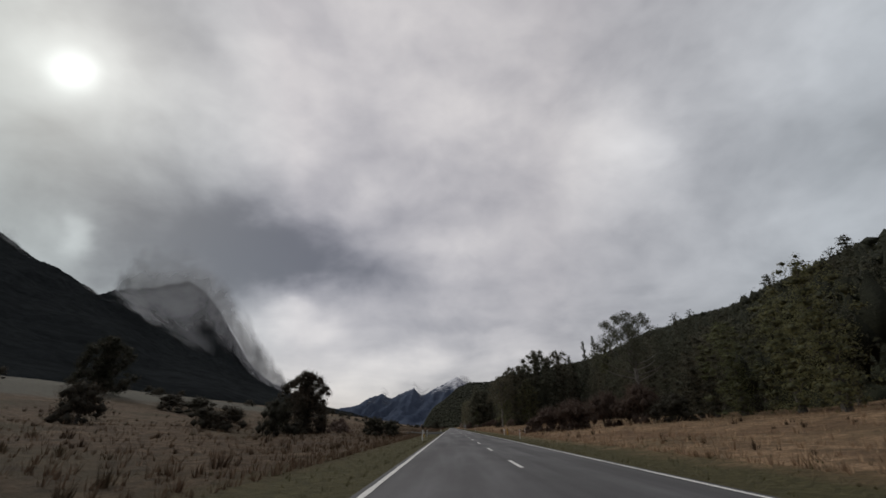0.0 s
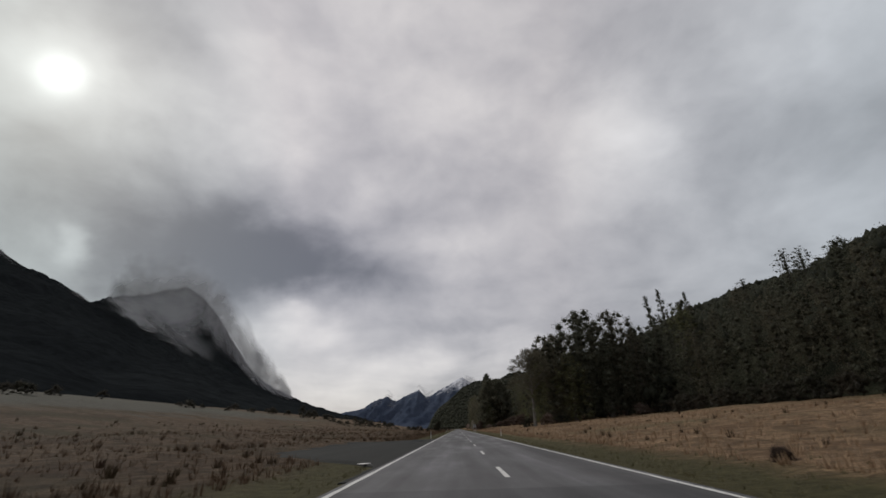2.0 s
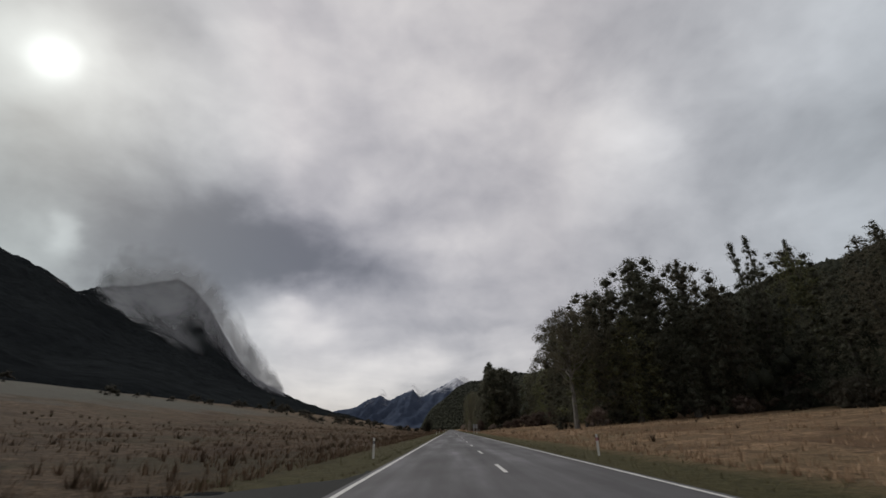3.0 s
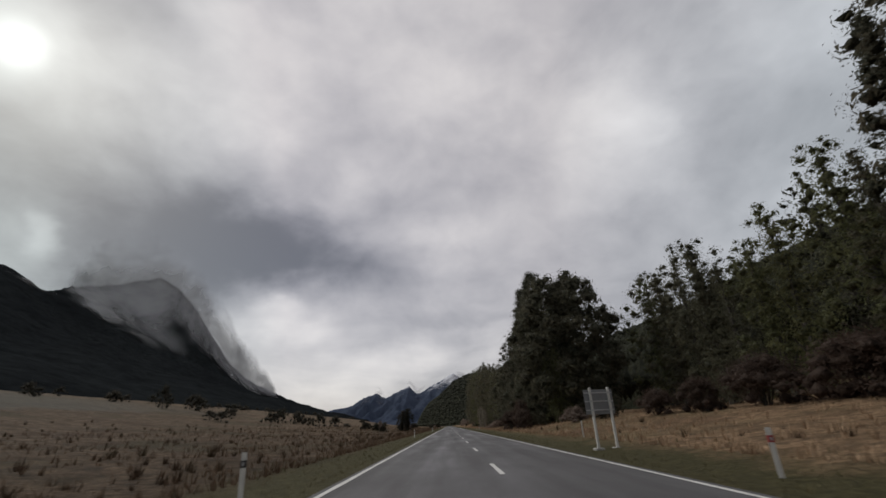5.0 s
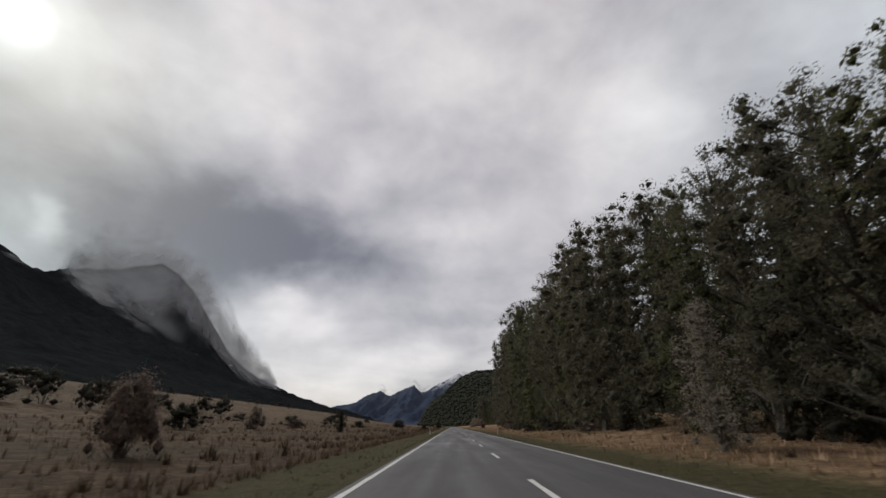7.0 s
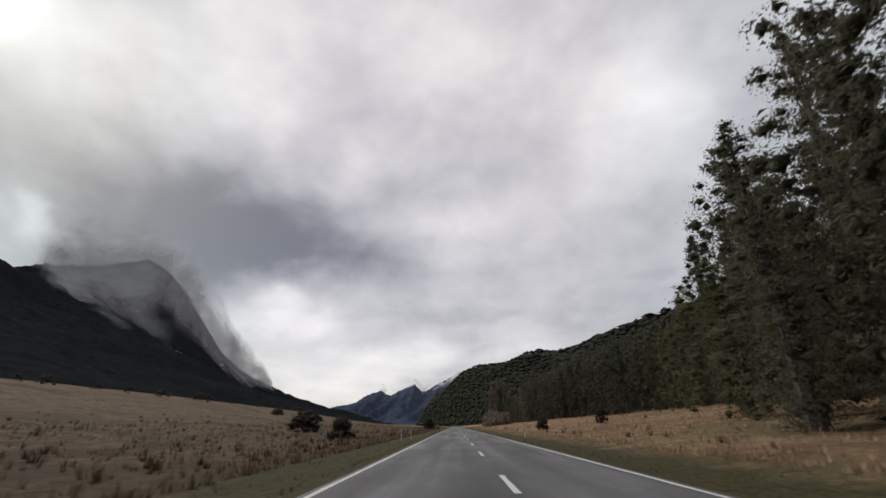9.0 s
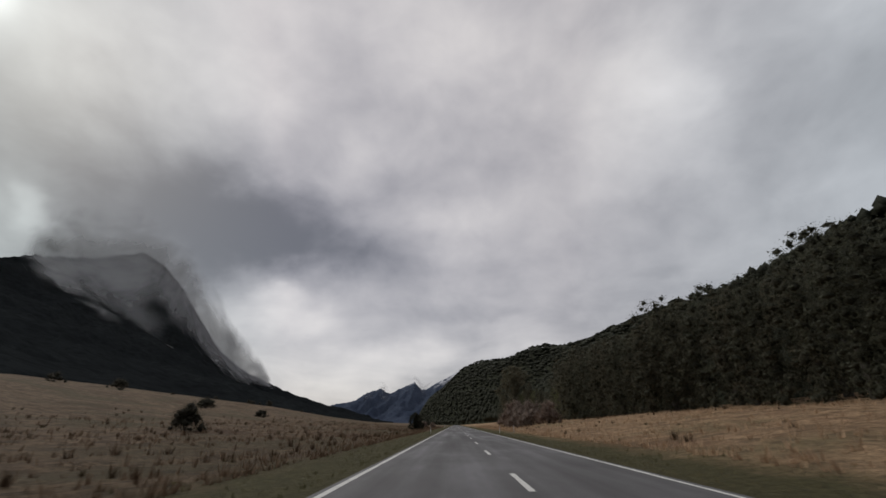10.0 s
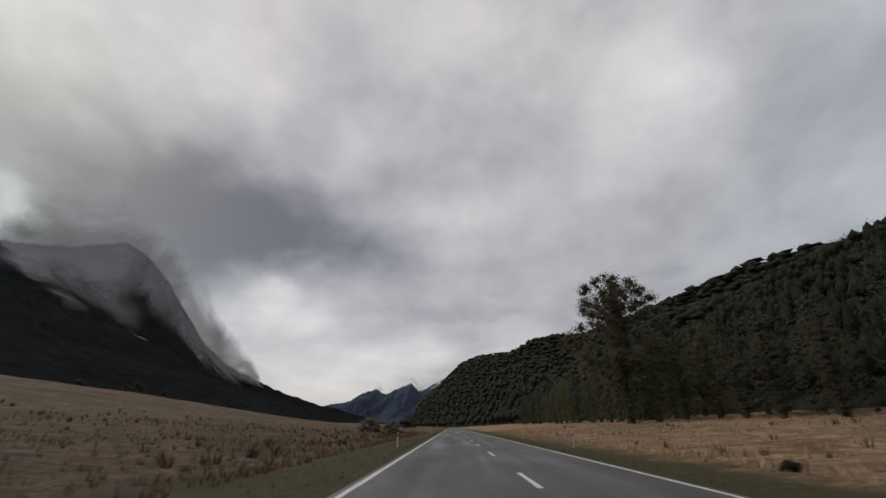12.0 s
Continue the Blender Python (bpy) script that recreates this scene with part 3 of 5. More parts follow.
MASS = {SHADED_BEECH: mass_material("shaded_beech_mass", (0.050, 0.051, 0.038), (0.068, 0.070, 0.050), (0.078, 0.070, 0.050)),
        BEECH: mass_material("beech_mass", GAP_SHADE, (0.108, 0.110, 0.080), (0.124, 0.112, 0.080)),
        OLIVE: mass_material("olive_mass", GAP_SHADE, (0.118, 0.126, 0.070), (0.138, 0.134, 0.070)),
        FAR_LEAF: mass_material("shaded_canopy_mass", (0.029, 0.031, 0.023), (0.037, 0.040, 0.028), (0.046, 0.047, 0.031), 1.2),
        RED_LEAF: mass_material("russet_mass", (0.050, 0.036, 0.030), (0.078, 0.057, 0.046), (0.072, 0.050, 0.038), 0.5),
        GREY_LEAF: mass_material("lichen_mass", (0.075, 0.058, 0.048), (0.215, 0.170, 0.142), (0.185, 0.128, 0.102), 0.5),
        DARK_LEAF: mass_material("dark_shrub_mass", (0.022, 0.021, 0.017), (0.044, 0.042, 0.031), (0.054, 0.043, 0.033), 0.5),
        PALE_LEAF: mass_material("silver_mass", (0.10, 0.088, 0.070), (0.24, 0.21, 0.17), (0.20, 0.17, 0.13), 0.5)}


def thing(name, label, category, group=""):
    ob = new(name)
    ob.empty_display_size = 0.2
    ob.scale = (S, S, S)
    return tagged(ob, label, category, group)


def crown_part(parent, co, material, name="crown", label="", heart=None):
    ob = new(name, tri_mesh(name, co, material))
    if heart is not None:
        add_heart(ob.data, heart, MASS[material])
    ob.parent = parent
    if label:
        tagged(ob, label)
    return ob


def dome_profile(f):
    return math.sqrt(max(0.0, 1 - ((f - 0.52) / 0.5) ** 2)) if f > 0.3 else 0.72 + 0.6 * f


def spire_profile(f):
    return max(0.05, (1 - f) ** 0.85) * min(1.0, 0.6 + f * 3) * (1 + 0.12 * math.sin(f * 30))


def ovate_profile(f):
    return (0.9 + 0.1 * math.sin(f * 11)) * (0.7 + f if f < 0.3 else math.sqrt(max(0.015, 1 - ((f - 0.3) / 0.71) ** 1.9)))


def make_tree(name, label, h, r, seed, profile, clumps, per, size, leaf, bark=BARK, low=0.05, flat=0.85, core=0.74, trunk_core=0.55, near=0.0, k0=0.19, limbs=4):
    """A tree on its foot: tapered trunk, limbs and a crown of leafy boughs along an uneven outline."""
    rs, rnd = np.random.RandomState(seed), random.Random(seed)
    root = thing(name, label, "tree", "trees of the roadside forest")
    bm = bmesh.new()
    lean = (rnd.uniform(-0.04, 0.04) * h, rnd.uniform(-0.04, 0.04) * h)
    spine = [(lean[0] * f * f, lean[1] * f * f, h * 0.92 * f - 0.4 * (f == 0)) for f in (0, 0.12, 0.3, 0.55, 0.8, 1.0)]
    tube(bm, spine, [h * 0.022 * k for k in (1.35, 1.0, 0.85, 0.6, 0.35, 0.1)], 7)
    cs, rr = [], []
    for i in range(clumps):
        f = low + (1 - low) * ((i + rnd.random()) / clumps) ** 0.9
        a = i * 2.39996 + rnd.uniform(-0.5, 0.5)
        wob = 0.84 + 0.24 * rnd.random() + 0.1 * math.sin(a * 2 + seed)
        d = r * profile(f) * wob * ((0.66 + 0.34 * rnd.random() ** 0.5) if i % 4 else 0.55 * rnd.random())
        k = r * (k0 + 0.13 * rnd.random()) * (0.6 + 0.45 * profile(f))
        cs.append((lean[0] * f * f + d * math.cos(a), lean[1] * f * f + d * math.sin(a), max(h * f - k * 0.3, k * 0.35)))
        rr.append((k, k, k * flat * rnd.uniform(0.8, 1.2)))
        if i % limbs == 0 and f > 0.12:
            s = Vector((lean[0] * f * f, lean[1] * f * f, max(0.6, h * (f - 0.16))))
            e = Vector(cs[-1])
            mid = s.lerp(e, 0.5) + Vector((0, 0, -0.06 * d))
            tube(bm, [s, mid, e], [h * 0.008 * (1.25 - f) + 0.03, h * 0.005 * (1.25 - f) + 0.02, 0.015], 5)
    part("trunk", bm, bark, root)
    if trunk_core:
        # leafy middle of the crown round the trunk
        for f in np.linspace(low + 0.04, 0.9, 12):
            k = max(r * profile(f) * trunk_core, r * 0.12)
            cs.append((lean[0] * f * f, lean[1] * f * f, h * f))
            rr.append((k, k, max(h * 0.06, 0.7 * k)))
    crown, dense = foliage(rs, cs, rr, per, size, core, inner=near or 0.6, broad=0.4 if near < 1.5 else 0.26)
    crown_part(root, crown, leaf, heart=dense)
    return root


def make_shrub(name, label, w, h, seed, leaf, twigs=14, per=60, clumps=26, size=0.22, category="shrub", wild=0.25, slim=0.3):
    """A twiggy shrub: stems from the foot and clumps of small leaves or twigs."""
    rs, rnd = np.random.RandomState(seed), random.Random(seed)
    root = thing(name, label, category, "shrubs of the valley floor")
    bm = bmesh.new()
    cs, rr = [], []
    for i in range(clumps):
        a, f = i * 2.39996 + rnd.uniform(-0.4, 0.4), rnd.random() ** 0.7
        z = h * (0.12 + 0.78 * f) * (1 + wild * rnd.uniform(-0.6, 0.3))
        d = 0.5 * w * math.sqrt(max(0.05, 1 - (max(0.0, f - 0.25) / 0.8) ** 2)) * (0.15 + 0.7 * rnd.random())
        k = (0.075 + 0.06 * rnd.random()) * (w + h)
        cs.append((d * math.cos(a), d * math.sin(a), max(z - k * 0.4, k * 0.3)))
        rr.append((k, k, k * 0.85))
        if i < twigs:
            tube(bm, [(0.12 * d * math.cos(a), 0.12 * d * math.sin(a), -0.1), (0.5 * d * math.cos(a), 0.5 * d * math.sin(a), z * 0.55), (d * math.cos(a), d * math.sin(a), z + k * 0.7)], [0.05, 0.03, 0.008], 5)
    part("branchwork", bm, BARK, root)
    crown, dense = foliage(rs, cs, rr, per, size, 0.78, slim, broad=0.26)
    crown_part(root, crown, leaf, heart=dense)
    return root


def stand(ob, x, y, k=1.0, turn=0.0, sink=0.1, kz=None):
    """Sets a copy of a thing on the land at x, y."""
    m = Matrix.LocRotScale((S * x, S * y, S * (land_z(x, y) - sink)), Euler((0, 0, turn)), (k, k, kz or k))
    return copy_thing(ob, m)


def drop_model(ob):
    for o in (*ob.children_recursive, ob):
        bpy.data.objects.remove(o)


# ---- the roadside forest ----
TALL = "tall dark-green mountain beech at the forest edge"
beech = [
    make_tree("beech_tree", TALL, 20, 5.2, 11, dome_profile, 60, 50, 0.28, SHADED_BEECH),
    make_tree("beech_tree", TALL, 20, 4.8, 12, ovate_profile, 60, 50, 0.28, OLIVE),
    make_tree("beech_tree", TALL, 20, 5.4, 13, dome_profile, 60, 50, 0.28, SHADED_BEECH, low=0.1),
    make_tree("beech_tree", TALL, 20, 4.6, 14, ovate_profile, 60, 50, 0.28, SHADED_BEECH),
    make_tree("beech_tree", TALL, 20, 4.8, 15, spire_profile, 64, 50, 0.26, SHADED_BEECH, flat=0.6),
    make_tree("beech_tree", TALL, 20, 4.8, 16, ovate_profile, 60, 50, 0.28, OLIVE, low=0.03),
]
fine = [
    make_tree("beech_tree", TALL, 20, 4.8, 17, dome_profile, 84, 62, 0.21, BEECH, low=0.03, near=0.7, k0=0.15),
    make_tree("beech_tree", TALL, 20, 4.4, 18, ovate_profile, 84, 62, 0.21, OLIVE, low=0.02, near=0.7, k0=0.15),
    make_tree("beech_tree", TALL, 20, 4.6, 19, spire_profile, 84, 62, 0.21, BEECH, low=0.02, flat=0.55, near=0.7, k0=0.14),
    make_tree("beech_tree", TALL, 20, 4.6, 20, ovate_profile, 84, 62, 0.21, BEECH, low=0.04, near=0.7, k0=0.15),
]
tall = [make_tree("beech_tree", "very tall dark beech with a dense narrow crown", 27, 5.6, sd, prof, 130, 84, 0.21, SHADED_BEECH, low=0.03, near=1.6, k0=0.19, trunk_core=0.75) for sd, prof in ((44, ovate_profile), (45, spire_profile))]
columns = [make_tree("beech_tree", "very tall dark beech with a narrow crown", 27, 5.6, sd, prof, 120, 54, 0.24, SHADED_BEECH, low=0.03, near=0.8, k0=0.19, trunk_core=0.7) for sd, prof in ((46, ovate_profile), (47, spire_profile))]
# ragged crowns that let the sky through at their tops
ragged = [make_tree("beech_tree", "tall dark beech with a ragged open top", 20, 4.9, sd, dome_profile, 105, 70, 0.19, BEECH, low=0.06, near=0.7, k0=0.09, core=0.3, trunk_core=0.4, flat=0.75, limbs=2) for sd in (27, 28)]
rear = [
    make_tree("beech_tree", "dark mountain beech deep in the forest", 20, 4.8, 21, dome_profile, 40, 20, 0.6, SHADED_BEECH, low=0.15),
    make_tree("beech_tree", "dark mountain beech deep in the forest", 20, 4.4, 22, ovate_profile, 40, 20, 0.6, SHADED_BEECH, low=0.12),
    make_tree("beech_tree", "slender dark beech deep in the forest", 20, 4.4, 23, spire_profile, 44, 20, 0.5, SHADED_BEECH, low=0.1, flat=0.6),
]
distant = rear + [make_tree("beech_tree", "dark mountain beech before the wooded hill", 20, 5.0, 24, ovate_profile, 48, 36, 0.5, SHADED_BEECH)]
grove = make_tree("beech_tree", "broad round-crowned dark beech at the end of the field", 33, 9.0, 29, dome_profile, 120, 66, 0.36, SHADED_BEECH, low=0.03, k0=0.17)
broad = make_tree("beech_tree", "broad dark beech below the wooded hill", 33, 9.0, 30, dome_profile, 110, 50, 0.38, SHADED_BEECH, low=0.03, k0=0.17)
# stretches of the forest edge: y from, y to, x there and there, spacing, least and most height
FIELD_EDGE = [(8, 32, 38, 36, 7.0, 10, 14), (32, 80, 29, 32, 6.5, 9, 14), (80, 190, 58, 58, 6.0, 15, 20), (214, 238, 31.5, 30.5, 5.0, 23, 27), (238, 254, 30.5, 30, 4.4, 26, 29.5),
        (254, 268, 29.5, 28.5, 5.0, 17, 20), (268, 278, 28.5, 28.5, 5.0, 14, 16.5), (278, 292, 29, 28, 4.6, 17.5, 20)]
ROAD_EDGE = [(306, 320, 15, 14.5, 4.6, 26, 28.5), (320, 334, 14, 14, 4.4, 20, 22.5), (334, 347, 13.8, 13.8, 3.8, 13, 14.5), (347, 356, 14, 14, 4.2, 15, 16.5), (356, 366, 14.5, 14.5, 4.0, 11.5, 13),
        (366, 372, 14.5, 14.5, 3.5, 14.5, 16.5), (372, 386, 14.2, 14, 4.2, 17, 19), (386, 398, 14, 13.6, 4.6, 19, 21), (398, 440, 13.3, 12.5, 5.0, 21.5, 24.5), (440, 483, 11.8, 13.0, 5.0, 23, 27)]
HILL_EDGE = [(520, 551, 41, 39, 5.5, 26, 30), (551, 557, 39, 39, 4.5, 18, 21), (557, 580, 41, 42, 5.5, 14, 17), (580, 640, 42, 41, 6.3, 17, 21), (640, 680, 36, 35, 6.5, 15, 19),
        (680, 699, 35, 35, 5.5, 18, 22), (704, 930, 35, 36, 7.5, 11, 16)]
EDGE = FIELD_EDGE + ROAD_EDGE + HILL_EDGE
rnd = random.Random(5)
for y0, y1, x0, x1, step, h0, h1 in EDGE:
    y = y0
    while y < y1:
        f = (y - y0) / (y1 - y0)
        x = x0 + (x1 - x0) * f + rnd.uniform(0, 2.5)
        h = rnd.uniform(h0, h1)
        k = h / 20
        big_one = tall if 306 <= y < 347 else columns if h > 21.5 and (214 <= y < 290 or 520 <= y < 551) else None
        spot, turn = y + rnd.uniform(-1, 1), rnd.uniform(0, 6.28)
        if big_one:
            stand(rnd.choice(big_one), x, spot, max(h / 27, 0.7), turn, kz=h / 27)
        elif 580 <= y < 700:
            stand(broad, x, spot, max(0.55, h / 33), turn, kz=h / 33)
        else:
            kinds = (fine[:2] + ragged if 352 <= y < 490 else fine[2:3] if 520 <= y < 557 else fine if x < 20 or 214 <= y < 290 else beech if x < 46 else [beech[0], beech[3], distant[3]])
            stand(rnd.choice(kinds), x, spot, min(max(k, 0.85 if x < 20 else 0.75), 1.0 if x < 20 else 1.3), turn, kz=k)
        y += step * rnd.uniform(0.85, 1.15)
        if x > 50 or rnd.random() < 0.65:
            continue
        h = rnd.uniform(h0, h1) * 1.05
        stand(rnd.choice(rear), x + rnd.uniform(6, 10), y - step * 0.5 + rnd.uniform(-1, 1), max(h / 20, 0.8), rnd.uniform(0, 6.28), kz=h / 20)
# the grove where the open field ends: round crowns, then a pair of columns
for x, y, k, kz in ((39, 205, 1.05, 1.0), (50.5, 207, 0.88, 0.98), (28, 203, 0.8, 0.8), (45, 212, 0.9, 0.92), (58, 209, 0.75, 0.82), (34, 212, 0.8, 0.85)):
    stand(grove, x, y, k, x, kz=kz)
for i, x, y, k, kz in ((2, 64.5, 206, 1.0, 1.62), (2, 69.5, 208, 0.95, 1.6), (2, 78, 208, 0.8, 1.25), (0, 73, 204, 1.1, 1.2), (3, 62, 201, 1.2, 1.3), (1, 23, 198, 0.95, 0.9), (5, 33, 199, 1.1, 1.0), (0, 44, 200, 1.2, 1.15), (3, 54, 200, 1.2, 1.2), (1, 70, 200, 1.1, 1.15)):
    stand(beech[4] if i == 2 else beech[i], x, y, k, i + x, kz=kz)
# taller trees that stand out of the canopy on the lower hillside
for x, y, h in ((86, 196, 17), (95, 204, 18), (107, 199, 19), (119, 206, 17), (98, 212, 16)):
    stand(distant[1 if int(x) % 2 else 3], x, y, h / 20, x, 0.5)
rnd = random.Random(12)
for i in range(34):
    y = 30 + i * 5.2 + rnd.uniform(-4, 4)
    x = rnd.uniform(62, 125)
    h = rnd.uniform(11, 17)
    stand(rnd.choice((distant[2], distant[1], distant[1], distant[3])), x, y, h / 20 * rnd.uniform(1.0, 1.5), rnd.uniform(0, 6.28), 0.5, h / 20)
big = make_tree("beech_tree", "huge round-crowned beech leaning over the road verge", 27, 10.2, 31, dome_profile, 260, 90, 0.22, SHADED_BEECH, low=0.04, near=0.8, k0=0.14)
stand(big, 19.2, 300, 0.92, 0.4, kz=0.87)
stand(fine[1], 15.5, 296, 0.55, 2.0)
stand(fine[3], 15.0, 303, 0.6, 1.0)
lone = make_tree("beech_tree", "lone tall beech with a dark open crown", 26, 7.5, 33, dome_profile, 110, 110, 0.34, BEECH, low=0.3, core=0.72, trunk_core=0.4, k0=0.15)
stand(lone, 28, 766, 1.0, 0.0)
stand(beech[2], 40, 636, 1.1, 2.0, kz=1.08)
stand(beech[0], 26.5, 762, 0.75, 1.0, kz=0.6)
stand(beech[5], 29.5, 759, 0.75, 4.0, kz=0.65)
# the last trees before the field opens again, stepping down, the outermost with spreading sprays
for model, x, y, k, kz in ((fine[0], 15.8, 488, 0.85, 1.2), (fine[3], 17, 492.5, 0.9, 1.15), (fine[2], 24, 505.5, 1.15, 1.42), (fine[0], 17.8, 497.5, 0.95, 1.08), (fine[3], 23.5, 496, 1.0, 1.3), (fine[3], 20.3, 508.5, 1.0, 1.0), (fine[1], 20.3, 514.5, 0.95, 0.6), (fine[3], 26, 515, 0.9, 0.75), (fine[0], 29, 507, 1.0, 1.1), (fine[2], 16.2, 503.5, 1.0, 0.9)):
    stand(model, x, y, k, x, kz=kz)
bare = make_tree("beech_tree", "half-bare beech with a thin dark crown over pale limbs", 16, 5.4, 35, dome_profile, 90, 110, 0.24, SHADED_BEECH, PALE_BARK, low=0.5, core=0.28, trunk_core=0, k0=0.10, limbs=2)
stand(bare, 23.8, 56.5, 0.95, 1.0, kz=0.95)
stand(bare, 21, 198, 1.25, 3.0, kz=1.35)
silver = make_tree("silver_tree", "slender pale grey-leaved tree before dark forest", 8, 2.1, 37, ovate_profile, 50, 60, 0.14, PALE_LEAF, PALE_BARK)
stand(silver, 8.9, 370.4, 0.78, 0.0)
stand(silver, 8.4, 351, 0.6, 2.0)
for model in (*beech, *fine, *tall, *columns, *ragged, *distant, grove, broad, big, lone, bare, silver):
    drop_model(model)


# ---- the canopy of the wooded hill ----
def edge_x(y):
    for y0, y1, x0, x1, *_ in EDGE:
        if y0 <= y < y1:
            return x0 + (x1 - x0) * (y - y0) / (y1 - y0)
    return 36.0 if y > 720 else 45.0


def canopy():
    rs, rnd = np.random.RandomState(41), random.Random(41)
    near, near_r, far, far_r = [], [], [], []
    y = -150.0
    while y < 1900:
        step = 4.4 if y < 900 else 7.0
        x = (edge_x(y) + 10) if y < 1000 else min(edge_x(y) + 6, hill_foot(y) - 2)
        while x < hill_foot(y) + 430:
            gap = step * (1 + max(0, x - hill_foot(y)) / 150)
            px, py = x + rnd.uniform(-0.6, 0.6) * gap, y + rnd.uniform(-1.3, 1.3) * step
            h = (rnd.uniform(9.5, 13.5) if x < hill_foot(py) + 40 else rnd.uniform(6.5, 9)) * (0.88 + 0.3 * noise.noise((px * 0.03, py * 0.03, 5)))
            z = land_z(max(px, 5.2), py) if px > 5 else ground_z(5.2, py) + max(0, hill(px, py))
            w = gap * rnd.uniform(0.36, 0.56)
            tier = (near, near_r) if (x < hill_foot(y) + 120 and y < 900) else (far, far_r)
            tier[0].append((px, py, z + h * 0.62))
            tier[1].append((w, w * rnd.uniform(0.8, 1.25), h * rnd.uniform(0.30, 0.55)))
            x += gap * rnd.uniform(0.8, 1.2)
        y += step
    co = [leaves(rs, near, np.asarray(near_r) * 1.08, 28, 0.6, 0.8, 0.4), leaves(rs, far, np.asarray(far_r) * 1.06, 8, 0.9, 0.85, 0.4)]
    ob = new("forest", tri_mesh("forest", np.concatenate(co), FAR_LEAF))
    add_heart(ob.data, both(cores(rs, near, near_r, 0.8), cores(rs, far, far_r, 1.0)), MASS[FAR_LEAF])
    ob.scale = (S, S, S)
    return tagged(ob, "dense dark green beech forest covering the hillside", "forest", kind="stuff")


canopy()

# ---- shrubs ----
RUSSET, GREY, DUSK = "dense russet-brown twiggy shrub at the road verge", "tangled grey-brown matagouri shrub with lichen", "dark evergreen shrub standing in dry grass"
russet = [make_shrub("shrub", RUSSET, 6, 4, s, RED_LEAF, 16, 95, 52, 0.24, wild=0.15, slim=0.16) for s in (51, 52)]
grey = [make_shrub("shrub", GREY, 6, 4, s, GREY_LEAF, 18, 90, 44, 0.28, wild=0.45, slim=0.08) for s in (53, 54)]
dusk = [make_shrub("shrub", DUSK, 6, 4, s, DARK_LEAF, 12, 90, 44, 0.15) for s in (55, 56)]
belt = [make_shrub("shrub", "low dark scrub along the foot of the mountain", 6, 4, s, DARK_LEAF, 6, 24, 20, 0.32) for s in (58, 59)]
brush = [make_shrub("shrub", "dark brown undergrowth at the forest edge", 6, 4, s, m, 10, 60, 28, 0.24) for s, m in ((64, DARK_LEAF), (65, GREY_LEAF), (66, DARK_LEAF))]
# model, x, y, width, height
SHRUBS = [
    (russet, 10.9, 66.5, 3.6, 2.5), (russet, 13, 64, 5.5, 3.8), (russet, 15.5, 60, 6.5, 4.6), (russet, 18.5, 56, 7, 5.0), (russet, 22, 53, 7, 5.2), (russet, 16.5, 66, 6, 3.8), (dusk, 23, 47, 6, 3.5),
    (dusk, -11.2, 62.3, 4.2, 2.5), (dusk, -13.6, 62.8, 4.4, 2.7), (dusk, -22.7, 48.5, 5.5, 4.9), (dusk, -33, 58, 7, 4.0), (dusk, -36.5, 58.5, 6.5, 3.4), (grey, -19.5, 66.5, 4.5, 2.6), (dusk, -48, 50, 7, 5.5), (dusk, -75, 123, 13, 6.0), (dusk, -86, 128, 10, 5),
]
BANK = [
    (russet, 8.8, 302, 4.2, 3.0), (russet, 10.6, 302.5, 4.5, 4.6), (russet, 10, 297.5, 4, 3.0), (russet, 22.5, 262, 6.5, 4.0), (russet, 17.5, 269, 4, 2.4), (russet, 26, 257, 8, 4.6), (russet, 30, 252, 8, 5.0), (russet, 33, 246, 8, 5.0), (russet, 20, 266, 4, 3.0), (grey, 14, 283, 4, 2.0), (dusk, 16, 278, 3, 1.6),
    (russet, 7.4, 81, 0.75, 0.5), (dusk, 11.3, 546, 2.3, 2.0), (dusk, 17.1, 537.6, 2.2, 2.4),
]
MORE = [
    (grey, -14, 368.8, 2.8, 3.3), (grey, -29.3, 414.5, 3.2, 3.6), (dusk, -20.2, 359.4, 3.0, 2.3),
    (grey, 16.5, 638, 6, 4.8), (grey, 14.5, 646, 7, 5.6), (grey, 13.2, 653, 7, 6.0), (grey, 12.8, 661, 7, 6.4), (grey, 14.8, 669, 7, 5.0), (grey, 13.4, 676, 6, 3.8), (grey, 13.6, 684, 6, 3.4), (grey, 15, 691, 6, 3.4), (grey, 18, 699, 5.5, 3.0), (dusk, 19, 684, 6, 3.8),
    (dusk, -26.2, 556.8, 7, 4.0), (dusk, -12.8, 528.3, 3.4, 2.8), (dusk, -32, 602, 4.5, 3.4), (dusk, -70, 709, 6, 3.2), (dusk, -94, 715, 9, 4.0), (grey, -17, 775, 6, 3.0), (grey, -12, 768, 4, 2.4), (dusk, -26, 929, 14, 5.0), (dusk, -10.6, 672, 2.6, 2.6),
    (russet, 7.2, 703, 0.7, 0.4),
]
